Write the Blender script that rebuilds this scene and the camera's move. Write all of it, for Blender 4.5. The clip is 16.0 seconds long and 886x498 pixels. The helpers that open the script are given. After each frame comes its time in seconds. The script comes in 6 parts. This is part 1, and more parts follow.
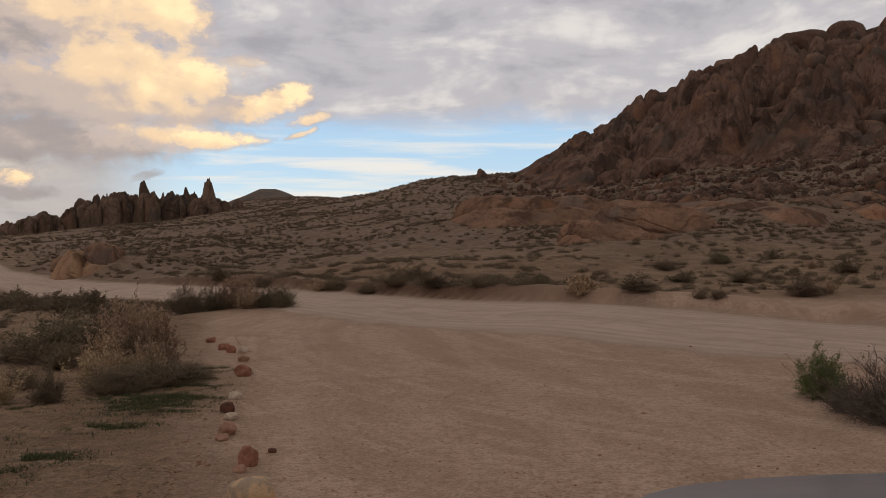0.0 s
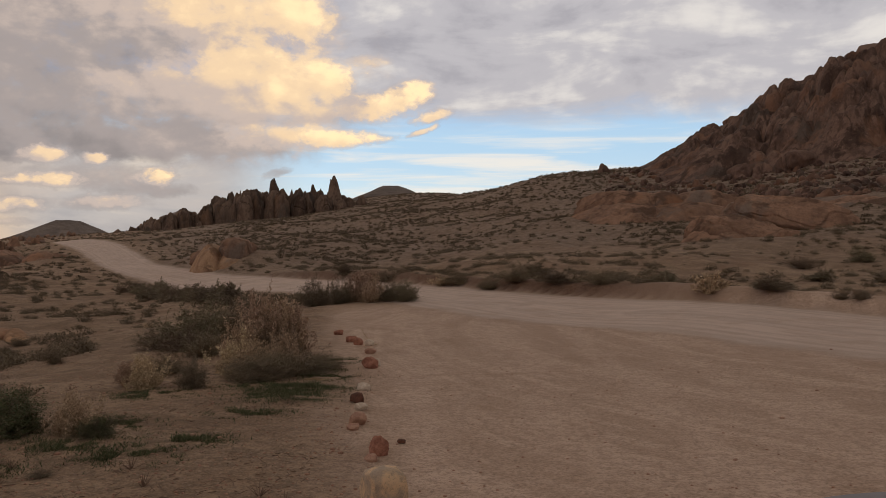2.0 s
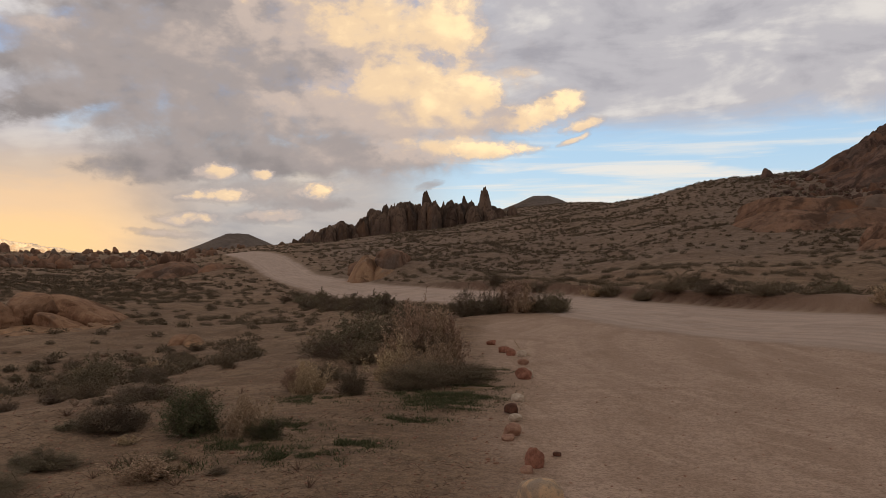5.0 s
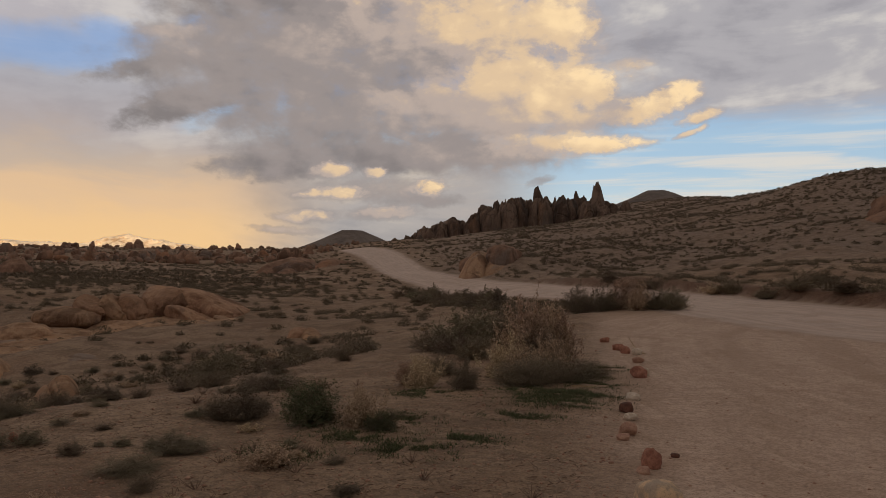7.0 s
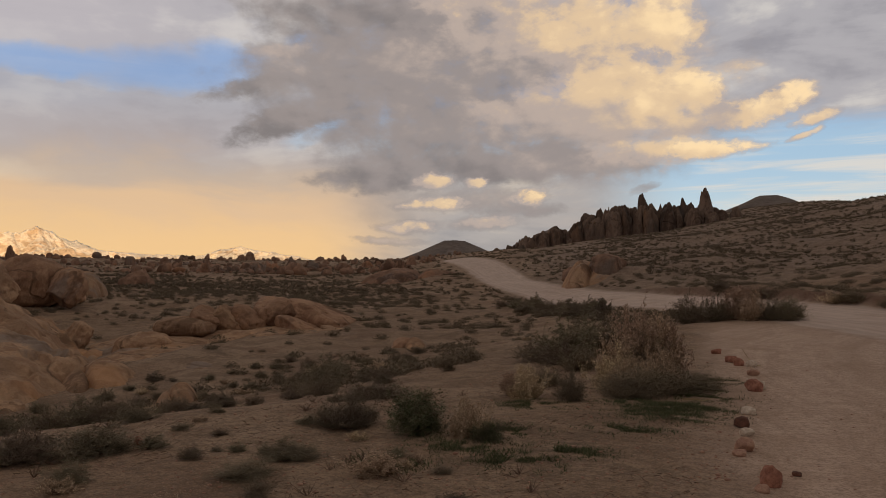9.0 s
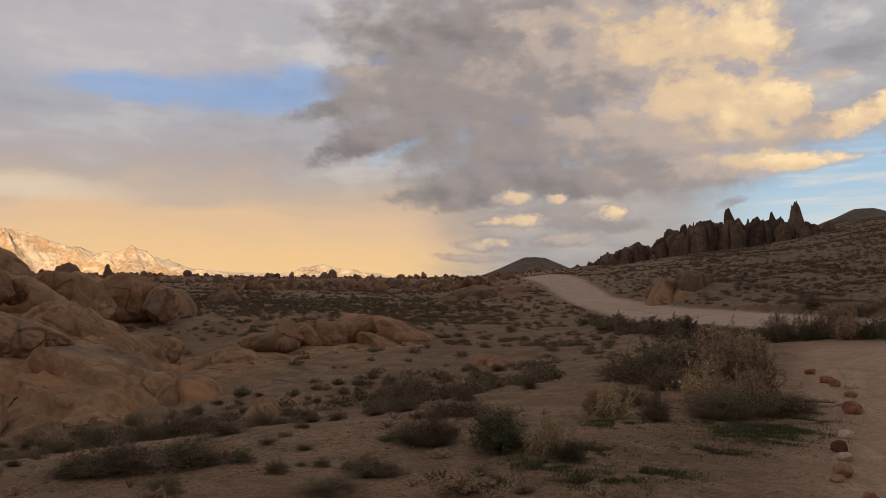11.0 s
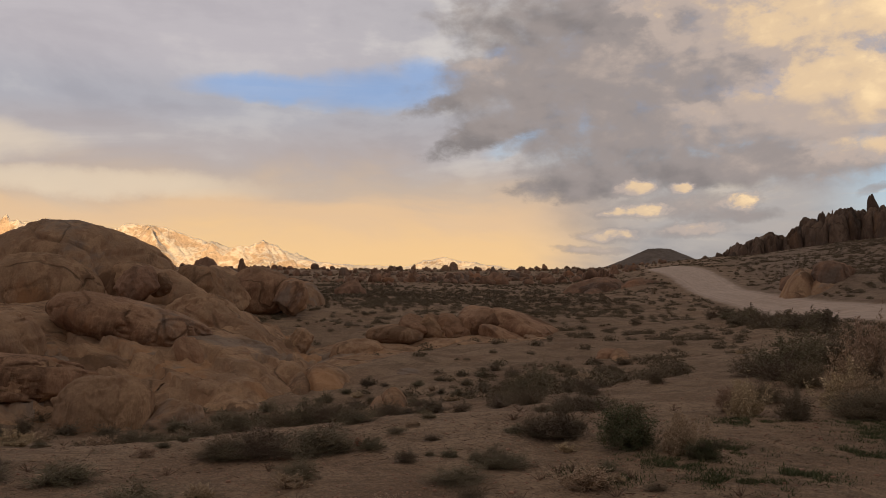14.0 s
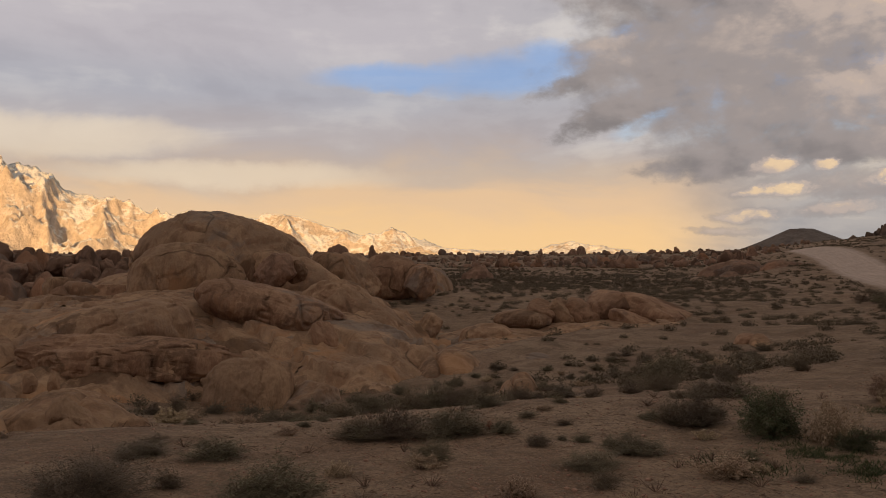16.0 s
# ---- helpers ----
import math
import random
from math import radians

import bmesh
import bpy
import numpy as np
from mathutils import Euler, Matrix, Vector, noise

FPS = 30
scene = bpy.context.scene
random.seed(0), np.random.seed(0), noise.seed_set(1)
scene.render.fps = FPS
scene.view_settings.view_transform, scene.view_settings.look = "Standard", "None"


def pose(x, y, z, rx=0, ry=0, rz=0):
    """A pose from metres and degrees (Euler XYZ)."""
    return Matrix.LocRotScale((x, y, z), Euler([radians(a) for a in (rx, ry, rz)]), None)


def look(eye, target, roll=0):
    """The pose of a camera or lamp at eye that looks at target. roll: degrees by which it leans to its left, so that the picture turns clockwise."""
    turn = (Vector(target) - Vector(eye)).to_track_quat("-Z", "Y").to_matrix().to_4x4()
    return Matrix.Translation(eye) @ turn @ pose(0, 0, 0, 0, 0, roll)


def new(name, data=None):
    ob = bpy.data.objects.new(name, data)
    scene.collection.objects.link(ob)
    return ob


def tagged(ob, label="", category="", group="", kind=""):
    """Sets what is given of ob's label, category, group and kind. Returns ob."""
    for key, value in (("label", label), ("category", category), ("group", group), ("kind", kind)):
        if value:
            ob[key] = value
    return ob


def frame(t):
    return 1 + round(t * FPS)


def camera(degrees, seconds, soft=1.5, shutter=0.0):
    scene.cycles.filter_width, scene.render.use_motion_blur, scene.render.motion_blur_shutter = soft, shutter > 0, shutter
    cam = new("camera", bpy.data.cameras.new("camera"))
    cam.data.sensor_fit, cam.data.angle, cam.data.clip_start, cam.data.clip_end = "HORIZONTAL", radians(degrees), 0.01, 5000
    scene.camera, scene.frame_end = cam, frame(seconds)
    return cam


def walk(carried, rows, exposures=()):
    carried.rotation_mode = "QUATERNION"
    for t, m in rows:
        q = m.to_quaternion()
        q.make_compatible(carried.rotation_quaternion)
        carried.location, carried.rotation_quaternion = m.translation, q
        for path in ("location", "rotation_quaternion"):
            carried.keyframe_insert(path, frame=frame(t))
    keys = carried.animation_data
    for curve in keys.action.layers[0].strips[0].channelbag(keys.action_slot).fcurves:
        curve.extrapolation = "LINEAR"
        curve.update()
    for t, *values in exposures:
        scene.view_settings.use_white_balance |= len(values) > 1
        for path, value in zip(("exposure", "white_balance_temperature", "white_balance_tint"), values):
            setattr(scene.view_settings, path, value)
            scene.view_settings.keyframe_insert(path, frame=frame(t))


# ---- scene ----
# ---- camera: stands by the parked car and pans to the left ----
cam = camera(57.53, 16.0, soft=0.8)
EYE = 1.6
PATH = [(0, 0.00, 1.70, 0.55, 0.129, 0.038, 0.003), (0.5, 1.86, 1.62, 0.42, 0.113, 0.033, 0.001), (1, 4.03, 1.46, 0.37, 0.097, 0.030, 0.001),
        (1.5, 6.32, 1.28, 0.33, 0.077, 0.025, -0.001), (2, 8.47, 1.46, 0.04, 0.057, 0.019, -0.000), (2.5, 10.40, 1.64, 0.03, 0.049, 0.015, 0.002),
        (3, 12.59, 1.46, 0.08, 0.043, 0.012, -0.001), (3.5, 14.22, 1.52, 0.12, 0.040, 0.014, 0.003), (4, 15.80, 1.86, 0.13, 0.035, 0.016, 0.004),
        (6.5, 24.84, 2.05, -0.25, 0.010, 0.010, -0.002), (7, 26.99, 1.90, -0.26, 0.003, 0.019, -0.003), (7.5, 28.92, 1.80, -0.26, -0.010, 0.024, -0.003),
        (8, 30.46, 2.03, -0.20, -0.016, 0.027, -0.002), (8.5, 32.15, 2.36, -0.15, -0.022, 0.022, -0.001), (9, 34.22, 2.59, -0.01, -0.026, 0.018, -0.001),
        (11.5, 41.25, 3.82, -0.12, -0.028, -0.004, 0.002), (12, 42.93, 3.65, -0.18, -0.038, -0.016, 0.005), (12.5, 44.72, 3.59, -0.17, -0.039, -0.017, 0.001),
        (13, 45.81, 3.57, -0.22, -0.046, -0.021, 0.003), (13.5, 47.21, 3.37, -0.17, -0.055, -0.024, 0.002), (14, 48.41, 3.25, -0.07, -0.064, -0.027, 0.005),
        (14.5, 49.13, 2.97, 0.11, -0.074, -0.037, -0.001), (15, 52.07, 2.81, -0.09, -0.084, -0.046, -0.004), (15.5, 55.42, 2.59, -0.31, -0.077, -0.044, -0.008),
        (16, 57.39, 2.21, 0.38, -0.086, -0.047, -0.004)]
walk(cam, [(t, pose(x, y, EYE + z, 90 + p, r, w)) for t, w, p, r, x, y, z in PATH],
     [(0.0, 0.2), (4.0, 0.17), (6.5, 0.08), (7.0, -0.12), (12.5, -0.09), (16.0, -0.05)])

# ---- node helpers ----
class Nodes:
    """Short hand for building a node tree."""

    def __init__(self, tree):
        self.t = tree
        tree.nodes.clear()

    def add(self, kind, **sets):
        n = self.t.nodes.new(kind)
        for k, v in sets.items():
            setattr(n, k, v)
        return n

    def link(self, a, b):
        self.t.links.new(a, b)

    def put(self, socket, v):
        if isinstance(v, bpy.types.NodeSocket):
            self.link(v, socket)
        elif isinstance(v, tuple) and len(v) == 3 and socket.type == "RGBA":
            socket.default_value = (*v, 1)
        else:
            socket.default_value = v

    def m(self, op, a, b=0.0, c=0.0, clamp=False):
        n = self.add("ShaderNodeMath", operation=op, use_clamp=clamp)
        for s, v in zip(n.inputs, (a, b, c)):
            self.put(s, v)
        return n.outputs[0]

    def step(self, x, lo, hi, a=0.0, b=1.0):
        n = self.add("ShaderNodeMapRange", interpolation_type="SMOOTHSTEP")
        for s, v in zip(n.inputs, (x, lo, hi, a, b)):
            self.put(s, v)
        return n.outputs[0]

    def mix(self, f, a, b, blend="MIX"):
        n = self.add("ShaderNodeMix", data_type="RGBA", blend_type=blend)
        self.put(n.inputs[0], f)
        self.put(n.inputs[6], a)
        self.put(n.inputs[7], b)
        return n.outputs[2]

    def noise(self, vec, scale, detail=4.0, rough=0.55, dist=0.0, out=0):
        n = self.add("ShaderNodeTexNoise")
        if vec is not None:
            self.link(vec, n.inputs["Vector"])
        n.inputs["Scale"].default_value = scale
        n.inputs["Detail"].default_value = detail
        n.inputs["Roughness"].default_value = rough
        n.inputs["Distortion"].default_value = dist
        return n.outputs[out]

    def vec(self, x, y, z=0.0):
        n = self.add("ShaderNodeCombineXYZ")
        for s, v in zip(n.inputs, (x, y, z)):
            self.put(s, v)
        return n.outputs[0]


# ---- sky: broken evening cloud over a clear band, the sun low behind the camera ----
SUN_AZ, SUN_EL = 236.0, 5.0      # degrees to the left of the first view, degrees up
world = bpy.data.worlds.new("evening_sky")
world.use_nodes = True
scene.world = world
W = Nodes(world.node_tree)
out = W.add("ShaderNodeOutputWorld")
bg = W.add("ShaderNodeBackground")
W.link(bg.outputs[0], out.inputs[0])
sky = W.add("ShaderNodeTexSky", sky_type="NISHITA", sun_disc=False, sun_elevation=radians(14), sun_rotation=radians(-SUN_AZ),
            altitude=1200, air_density=1.0, dust_density=0.6, ozone_density=1.5)
gen = W.add("ShaderNodeTexCoord").outputs["Generated"]
xyz = W.add("ShaderNodeSeparateXYZ")
W.link(gen, xyz.inputs[0])
az0 = W.m("DEGREES", W.m("ARCTAN2", W.m("MULTIPLY", xyz.outputs[0], -1.0), xyz.outputs[1]))
el0 = W.m("DEGREES", W.m("ARCSINE", xyz.outputs[2]))
flat = W.vec(W.m("MULTIPLY", az0, 0.05), W.m("MULTIPLY", el0, 0.16))
round_ = W.vec(W.m("MULTIPLY", az0, 0.085), W.m("MULTIPLY", el0, 0.13), 3.7)
sunward = W.vec(W.m("MULTIPLY", W.m("SUBTRACT", az0, 0.9), 0.085), W.m("MULTIPLY", W.m("ADD", el0, 0.45), 0.13), 3.7)
warp = W.add("ShaderNodeSeparateColor")
W.link(W.noise(round_, 2.2, 6, 0.62, out=1), warp.inputs[0])
az = W.m("ADD", az0, W.m("MULTIPLY", W.m("SUBTRACT", warp.outputs[0], 0.5), 3.4))
el = W.m("ADD", el0, W.m("MULTIPLY", W.m("SUBTRACT", warp.outputs[1], 0.5), 2.0))
fine = W.noise(round_, 7.0, 6, 0.62)
broad = W.noise(flat, 1.5, 6, 0.56, dist=0.4)
curl = W.noise(round_, 2.2, 6, 0.52, dist=0.2)
relief = W.m("MULTIPLY", W.m("SUBTRACT", W.noise(round_, 1.9, 5.5, 0.5, dist=0.15), W.noise(sunward, 1.9, 5.5, 0.5, dist=0.15)), 2.8)


def blob(u, v, a, b, lean=0.0):
    """How far inside an oval cloud: 1 in its heart, 0 on its rim. u, v, a, b in degrees; lean: rise for each degree to the left."""
    du = W.m("SUBTRACT", az, u)
    dv = W.m("SUBTRACT", el, v)
    if lean:
        dv = W.m("SUBTRACT", dv, W.m("MULTIPLY", du, lean))
    return W.m("SUBTRACT", 1.0, W.m("ADD", W.m("POWER", W.m("ABSOLUTE", W.m("MULTIPLY", du, 1 / a)), 2.0), W.m("POWER", W.m("ABSOLUTE", W.m("MULTIPLY", dv, 1 / b)), 2.0)))


def cloud(blobs, rough=1.0, lo=-0.1, hi=0.45, grain=None):
    """The cover of a bank of cloud made of ovals with a torn rim."""
    s = None
    for b in blobs:
        v = blob(*b)
        s = v if s is None else W.m("SMOOTH_MAX", s, v, 0.3)
    s = W.m("ADD", s, W.m("MULTIPLY", W.m("SUBTRACT", grain or curl, 0.5), rough * 2))
    return W.step(s, lo, hi)


def ramp(f, *colours):
    """Colours at even steps of f from 0 to 1."""
    n = len(colours) - 1
    c_ = colours[0]
    for i in range(n):
        c_ = W.mix(W.step(f, i / n, (i + 1) / n), c_, colours[i + 1])
    return c_


base = W.mix(W.step(el0, 2.0, 9.0), (0.68, 0.735, 0.71), (0.42, 0.59, 0.75))
base = W.mix(W.step(el0, 9.0, 14.0), base, (0.22, 0.40, 0.74))
c = W.mix(0.12, base, W.mix(1.0, sky.outputs[0], (0.16, 0.16, 0.16), "MULTIPLY"))
# thin pale streaks low in the clear band
streak = W.noise(W.vec(W.m("MULTIPLY", az0, 0.045), W.m("MULTIPLY", el0, 0.62)), 1.7, 5, 0.55, dist=0.5)
c = W.mix(W.m("MULTIPLY", W.step(streak, 0.44, 0.66), W.step(el0, 12.0, 7.0, 0.06, 0.8)), c, (0.84, 0.76, 0.66))
# high grey-lavender sheet: over the hills on the one side, broken by a blue gap on the other, whole overhead
right = W.m("MULTIPLY", W.step(W.m("ADD", el0, W.m("MULTIPLY", W.m("SUBTRACT", broad, 0.5), 7.0)), 9.3, 12.0), W.step(az0, 30.0, 14.0))
gap = cloud([(53, 14.3, 6.5, 1.5, -0.05), (60, 14.2, 7, 0.9), (49.5, 15.2, 3, 1.3), (43.2, 16.7, 2.2, 0.8), (43, 10.9, 2.6, 0.8, -0.3)], 0.5, -0.45, 0.95, broad)
left = W.m("MULTIPLY", W.step(az0, 34.0, 44.0), W.m("SUBTRACT", 1.0, W.m("MULTIPLY", gap, 0.68)))
sheet = W.m("MAXIMUM", W.m("MAXIMUM", right, left), W.step(W.m("ADD", el0, W.m("MULTIPLY", broad, 6)), 20.5, 24.0))
sheet = W.m("MAXIMUM", sheet, W.step(W.m("ABSOLUTE", W.m("SUBTRACT", az0, 25.0)), 85.0, 110.0))
tone = W.m("ADD", W.m("ADD", W.m("MULTIPLY", broad, 1.5), W.m("MULTIPLY", relief, 0.22)), W.m("MULTIPLY", fine, 0.15))
grey = ramp(W.step(tone, 0.42, 1.2), (0.335, 0.322, 0.352), (0.465, 0.445, 0.465), (0.69, 0.65, 0.615))
grey = W.mix(W.m("MULTIPLY", W.step(az0, 40.0, 62.0), 0.65), grey, ramp(W.step(el0, 8.0, 18.0), (0.54, 0.475, 0.455), (0.44, 0.44, 0.495), (0.58, 0.53, 0.56)))
# overhead, out of view, the sheet is darkened and warmed to dim the ground
grey = W.mix(W.step(el0, 22.0, 40.0), grey, (0.285, 0.245, 0.212))
c = W.mix(sheet, c, grey)
# pale veil under the great cloud
veil = W.m("MULTIPLY", W.m("MULTIPLY", W.step(az0, 17.0, 25.0), W.step(el0, 10.0, 7.0)), 0.94)
c = W.mix(veil, c, ramp(W.step(W.m("ADD", W.m("MULTIPLY", broad, 0.8), W.m("MULTIPLY", curl, 0.4)), 0.40, 0.82), (0.35, 0.32, 0.32), (0.46, 0.41, 0.385), (0.68, 0.57, 0.46)))
# warm glow of rain-lit air over the far range
glow = W.m("MULTIPLY", W.step(W.m("ADD", el0, W.m("MULTIPLY", W.m("SUBTRACT", broad, 0.5), 9)), 13.0, 5.0), W.step(W.m("ADD", az0, W.m("MULTIPLY", W.m("SUBTRACT", broad, 0.5), 10)), 33.0, 45.0))
glow_col = ramp(W.step(W.m("ADD", el0, W.m("MULTIPLY", W.m("SUBTRACT", broad, 0.5), 5.0)), 11.0, 2.0), (0.47, 0.40, 0.39), (0.66, 0.50, 0.37), (0.84, 0.57, 0.34), (0.98, 0.63, 0.30))
c = W.mix(W.m("MULTIPLY", glow, 0.95), c, glow_col)
cream = cloud([(84, 9.3, 12, 1.5, -0.03), (72, 7.2, 12, 1.0), (96, 10, 10, 2)], 0.5, -0.3, 1.0, broad)
c = W.mix(W.m("MULTIPLY", cream, 0.6), c, (0.88, 0.72, 0.53))
# the great cloud, puff on puff: gold where the sun strikes its shoulder, grey-mauve beyond and beneath
billow = W.m("ADD", W.m("MULTIPLY", W.noise(round_, 4.2, 5, 0.58, dist=0.25), 0.7), W.m("MULTIPLY", fine, 0.3))
rag = W.m("SUBTRACT", billow, 0.5)
rag_fine = W.m("SUBTRACT", W.noise(round_, 11.0, 5, 0.6, dist=0.3), 0.5)
bank = {"cover": None, "lit": None}


def puff(u, v, a, b, lean, lit, turn, soft, alpha):
    """One oval puff laid over the last: bearing and height, half axes and lean as for blob(); how lit it is, how much more on its sunward side; softness of its rim; thickness."""
    du, dv = W.m("SUBTRACT", az, u), W.m("SUBTRACT", el, v)
    if lean:
        dv = W.m("SUBTRACT", dv, W.m("MULTIPLY", du, lean))
    p, q = W.m("MULTIPLY", du, 1 / a), W.m("MULTIPLY", dv, 1 / b)
    inside = W.m("SUBTRACT", 1.0, W.m("ADD", W.m("MULTIPLY", p, p), W.m("MULTIPLY", q, q)))
    inside = W.m("ADD", inside, W.m("MULTIPLY", rag, 2.0 + 1.2 * soft) if min(a, b * 2) > 2.6 else W.m("ADD", W.m("MULTIPLY", rag_fine, 1.7), W.m("MULTIPLY", rag, 0.8)))
    cov = W.m("MULTIPLY", W.step(inside, -0.20 - 0.40 * soft, 0.62 + 1.0 * soft), alpha)
    shade = W.m("ADD", lit, W.m("MULTIPLY", W.m("SUBTRACT", q, p), turn * 0.6))
    if bank["cover"] is None:
        bank["cover"], bank["lit"] = cov, shade
        return
    bank["lit"] = W.m("ADD", bank["lit"], W.m("MULTIPLY", W.m("SUBTRACT", shade, bank["lit"]), cov))
    bank["cover"] = W.m("SUBTRACT", 1.0, W.m("MULTIPLY", W.m("SUBTRACT", 1.0, bank["cover"]), W.m("SUBTRACT", 1.0, cov)))


# high part overhead
puff(30.0, 24.5, 17.0, 5.0, 0.0, 0.36, 0.15, 0.80, 1.00)
# body that fills in between
puff(31.5, 15.5, 16.0, 8.0, 0.00, 0.32, 0.10, 0.40, 1.00)
puff(22.0, 12.0, 8.8, 4.8, -0.05, 0.66, 0.20, 0.60, 1.00)
# grey upper deck and its torn western edge
puff(38.0, 18.6, 10.53, 2.74, 0.00, 0.13, 0.05, 0.60, 1.00)
puff(38.0, 14.5, 11.75, 3.23, 0.00, 0.24, 0.10, 0.60, 1.00)
puff(47.3, 13.7, 4.24, 0.75, -0.24, 0.20, 0.10, 0.35, 0.95)
puff(46.2, 16.1, 2.93, 0.59, -0.09, 0.42, 0.15, 0.50, 0.80)
puff(45.4, 11.3, 4.49, 1.15, -0.28, 0.13, 0.18, 0.30, 1.00)
puff(40.8, 10.7, 3.60, 0.70, 0.00, 0.30, 0.10, 0.70, 0.70)
# broad belly
puff(33.6, 10.9, 10.93, 2.42, 0.00, 0.26, 0.10, 0.60, 1.00)
puff(39.2, 7.7, 5.00, 1.11, -0.05, 0.17, 0.10, 0.45, 1.00)
puff(34.0, 8.8, 9.31, 1.60, 0.00, 0.20, 0.08, 0.50, 1.00)
puff(27.2, 8.6, 9.20, 1.34, -0.03, 0.22, 0.10, 0.40, 1.00)
# warm shoulder
puff(27.1, 17.0, 8.40, 4.07, -0.09, 0.58, 0.12, 0.80, 1.00)
puff(32.8, 19.4, 4.51, 0.88, 0.00, 0.70, 0.10, 0.80, 0.80)
puff(22.4, 17.2, 6.20, 3.50, -0.09, 0.82, 0.12, 0.80, 1.00)
puff(19.1, 17.7, 3.23, 2.16, -0.09, 0.90, 0.12, 0.45, 1.00)
puff(29.5, 14.4, 7.60, 1.29, -0.21, 0.27, 0.06, 0.90, 0.85)
puff(23.2, 13.3, 7.02, 2.09, -0.10, 0.74, 0.14, 0.80, 1.00)
puff(26.3, 11.7, 7.50, 1.31, 0.00, 0.46, 0.10, 0.90, 0.80)
puff(18.8, 12.5, 4.12, 1.72, -0.15, 0.82, 0.18, 0.50, 1.00)
puff(16.6, 13.2, 2.12, 1.33, -0.10, 0.93, 0.22, 0.30, 1.00)
puff(22.0, 10.8, 7.70, 1.00, -0.05, 0.50, 0.12, 0.80, 0.80)
puff(16.6, 11.2, 3.47, 0.89, -0.15, 0.62, 0.20, 0.50, 0.90)
puff(23.2, 8.7, 6.63, 0.92, -0.03, 0.34, 0.10, 0.70, 0.90)
puff(19.8, 9.3, 4.94, 1.00, -0.02, 0.70, 0.24, 0.60, 1.00)
puff(15.5, 9.2, 3.78, 0.79, -0.05, 0.92, 0.26, 0.28, 1.00)
# the bright wing and loose tufts
puff(14.2, 11.3, 2.20, 0.90, -0.20, 0.66, 0.20, 0.50, 0.90)
puff(12.9, 11.5, 1.90, 1.05, -0.30, 0.84, 0.22, 0.40, 1.00)
puff(10.8, 12.3, 2.20, 1.10, -0.18, 0.95, 0.24, 0.35, 1.00)
puff(9.0, 10.9, 1.65, 0.50, -0.11, 0.86, 0.22, 0.40, 0.95)
puff(9.7, 9.8, 1.25, 0.32, -0.41, 0.84, 0.18, 0.50, 0.90)
puff(14.3, 14.5, 1.73, 0.47, 0.00, 0.64, 0.15, 0.70, 0.75)
puff(19.9, 6.8, 0.91, 0.31, -0.30, 0.40, 0.10, 0.60, 0.70)
# small lit puffs below
puff(35.2, 7.5, 1.70, 0.64, 0.00, 0.66, 0.30, 0.35, 0.96)
puff(32.0, 7.3, 1.05, 0.46, 0.00, 0.90, 0.20, 0.35, 0.85)
puff(31.8, 6.2, 4.86, 0.92, 0.00, 0.40, 0.15, 0.60, 0.85)
puff(34.8, 5.9, 3.00, 0.59, -0.05, 0.76, 0.15, 0.45, 0.96)
puff(27.8, 6.3, 1.42, 0.91, 0.00, 0.86, 0.20, 0.30, 1.00)
puff(36.6, 4.2, 2.48, 0.51, -0.05, 0.70, 0.20, 0.45, 0.90)
puff(31.0, 4.5, 2.80, 0.60, 0.00, 0.64, 0.20, 0.45, 0.90)
puff(28.4, 5.3, 3.20, 0.55, 0.00, 0.32, 0.10, 0.55, 0.85)
puff(38.0, 3.1, 2.80, 0.32, 0.00, 0.59, 0.20, 0.45, 0.74)
lit = W.m("ADD", bank["lit"], W.m("ADD", W.m("MULTIPLY", relief, 0.36), W.m("MULTIPLY", rag, 0.30)))
gold = ramp(lit, (0.25, 0.222, 0.218), (0.35, 0.302, 0.288), (0.53, 0.43, 0.375), (0.82, 0.60, 0.385), (1.07, 0.79, 0.465))
c = W.mix(bank["cover"], c, gold)
W.link(c, bg.inputs[0])
bg.inputs[1].default_value = 1.0

# the sun, just above the ridge added behind, lights only the far range
sun = bpy.data.lights.new("sun", "SUN")
sun.energy, sun.angle, sun.color = 5.0, radians(0.5), (1.0, 0.61, 0.27)
sun_ob = new("sun", sun)
d = Vector((-math.sin(radians(SUN_AZ)) * math.cos(radians(SUN_EL)), math.cos(radians(SUN_AZ)) * math.cos(radians(SUN_EL)), math.sin(radians(SUN_EL))))
sun_ob.matrix_world = look(d * 50, (0, 0, 0))

# ---- materials ----
def material(name, rough=0.9):
    mat = bpy.data.materials.new(name)
    mat.use_nodes = True
    n = Nodes(mat.node_tree)
    o = n.add("ShaderNodeOutputMaterial")
    b = n.add("ShaderNodeBsdfPrincipled")
    n.link(b.outputs[0], o.inputs[0])
    b.inputs["Roughness"].default_value = rough
    b.inputs["Specular IOR Level"].default_value = 0.25
    return mat, n, b


def bump(n, b, height, strength, distance):
    k = n.add("ShaderNodeBump")
    k.inputs["Strength"].default_value = strength
    k.inputs["Distance"].default_value = distance
    n.link(height, k.inputs["Height"])
    n.link(k.outputs[0], b.inputs["Normal"])


def attr(n, name):
    return n.add("ShaderNodeAttribute", attribute_name=name).outputs["Fac"]


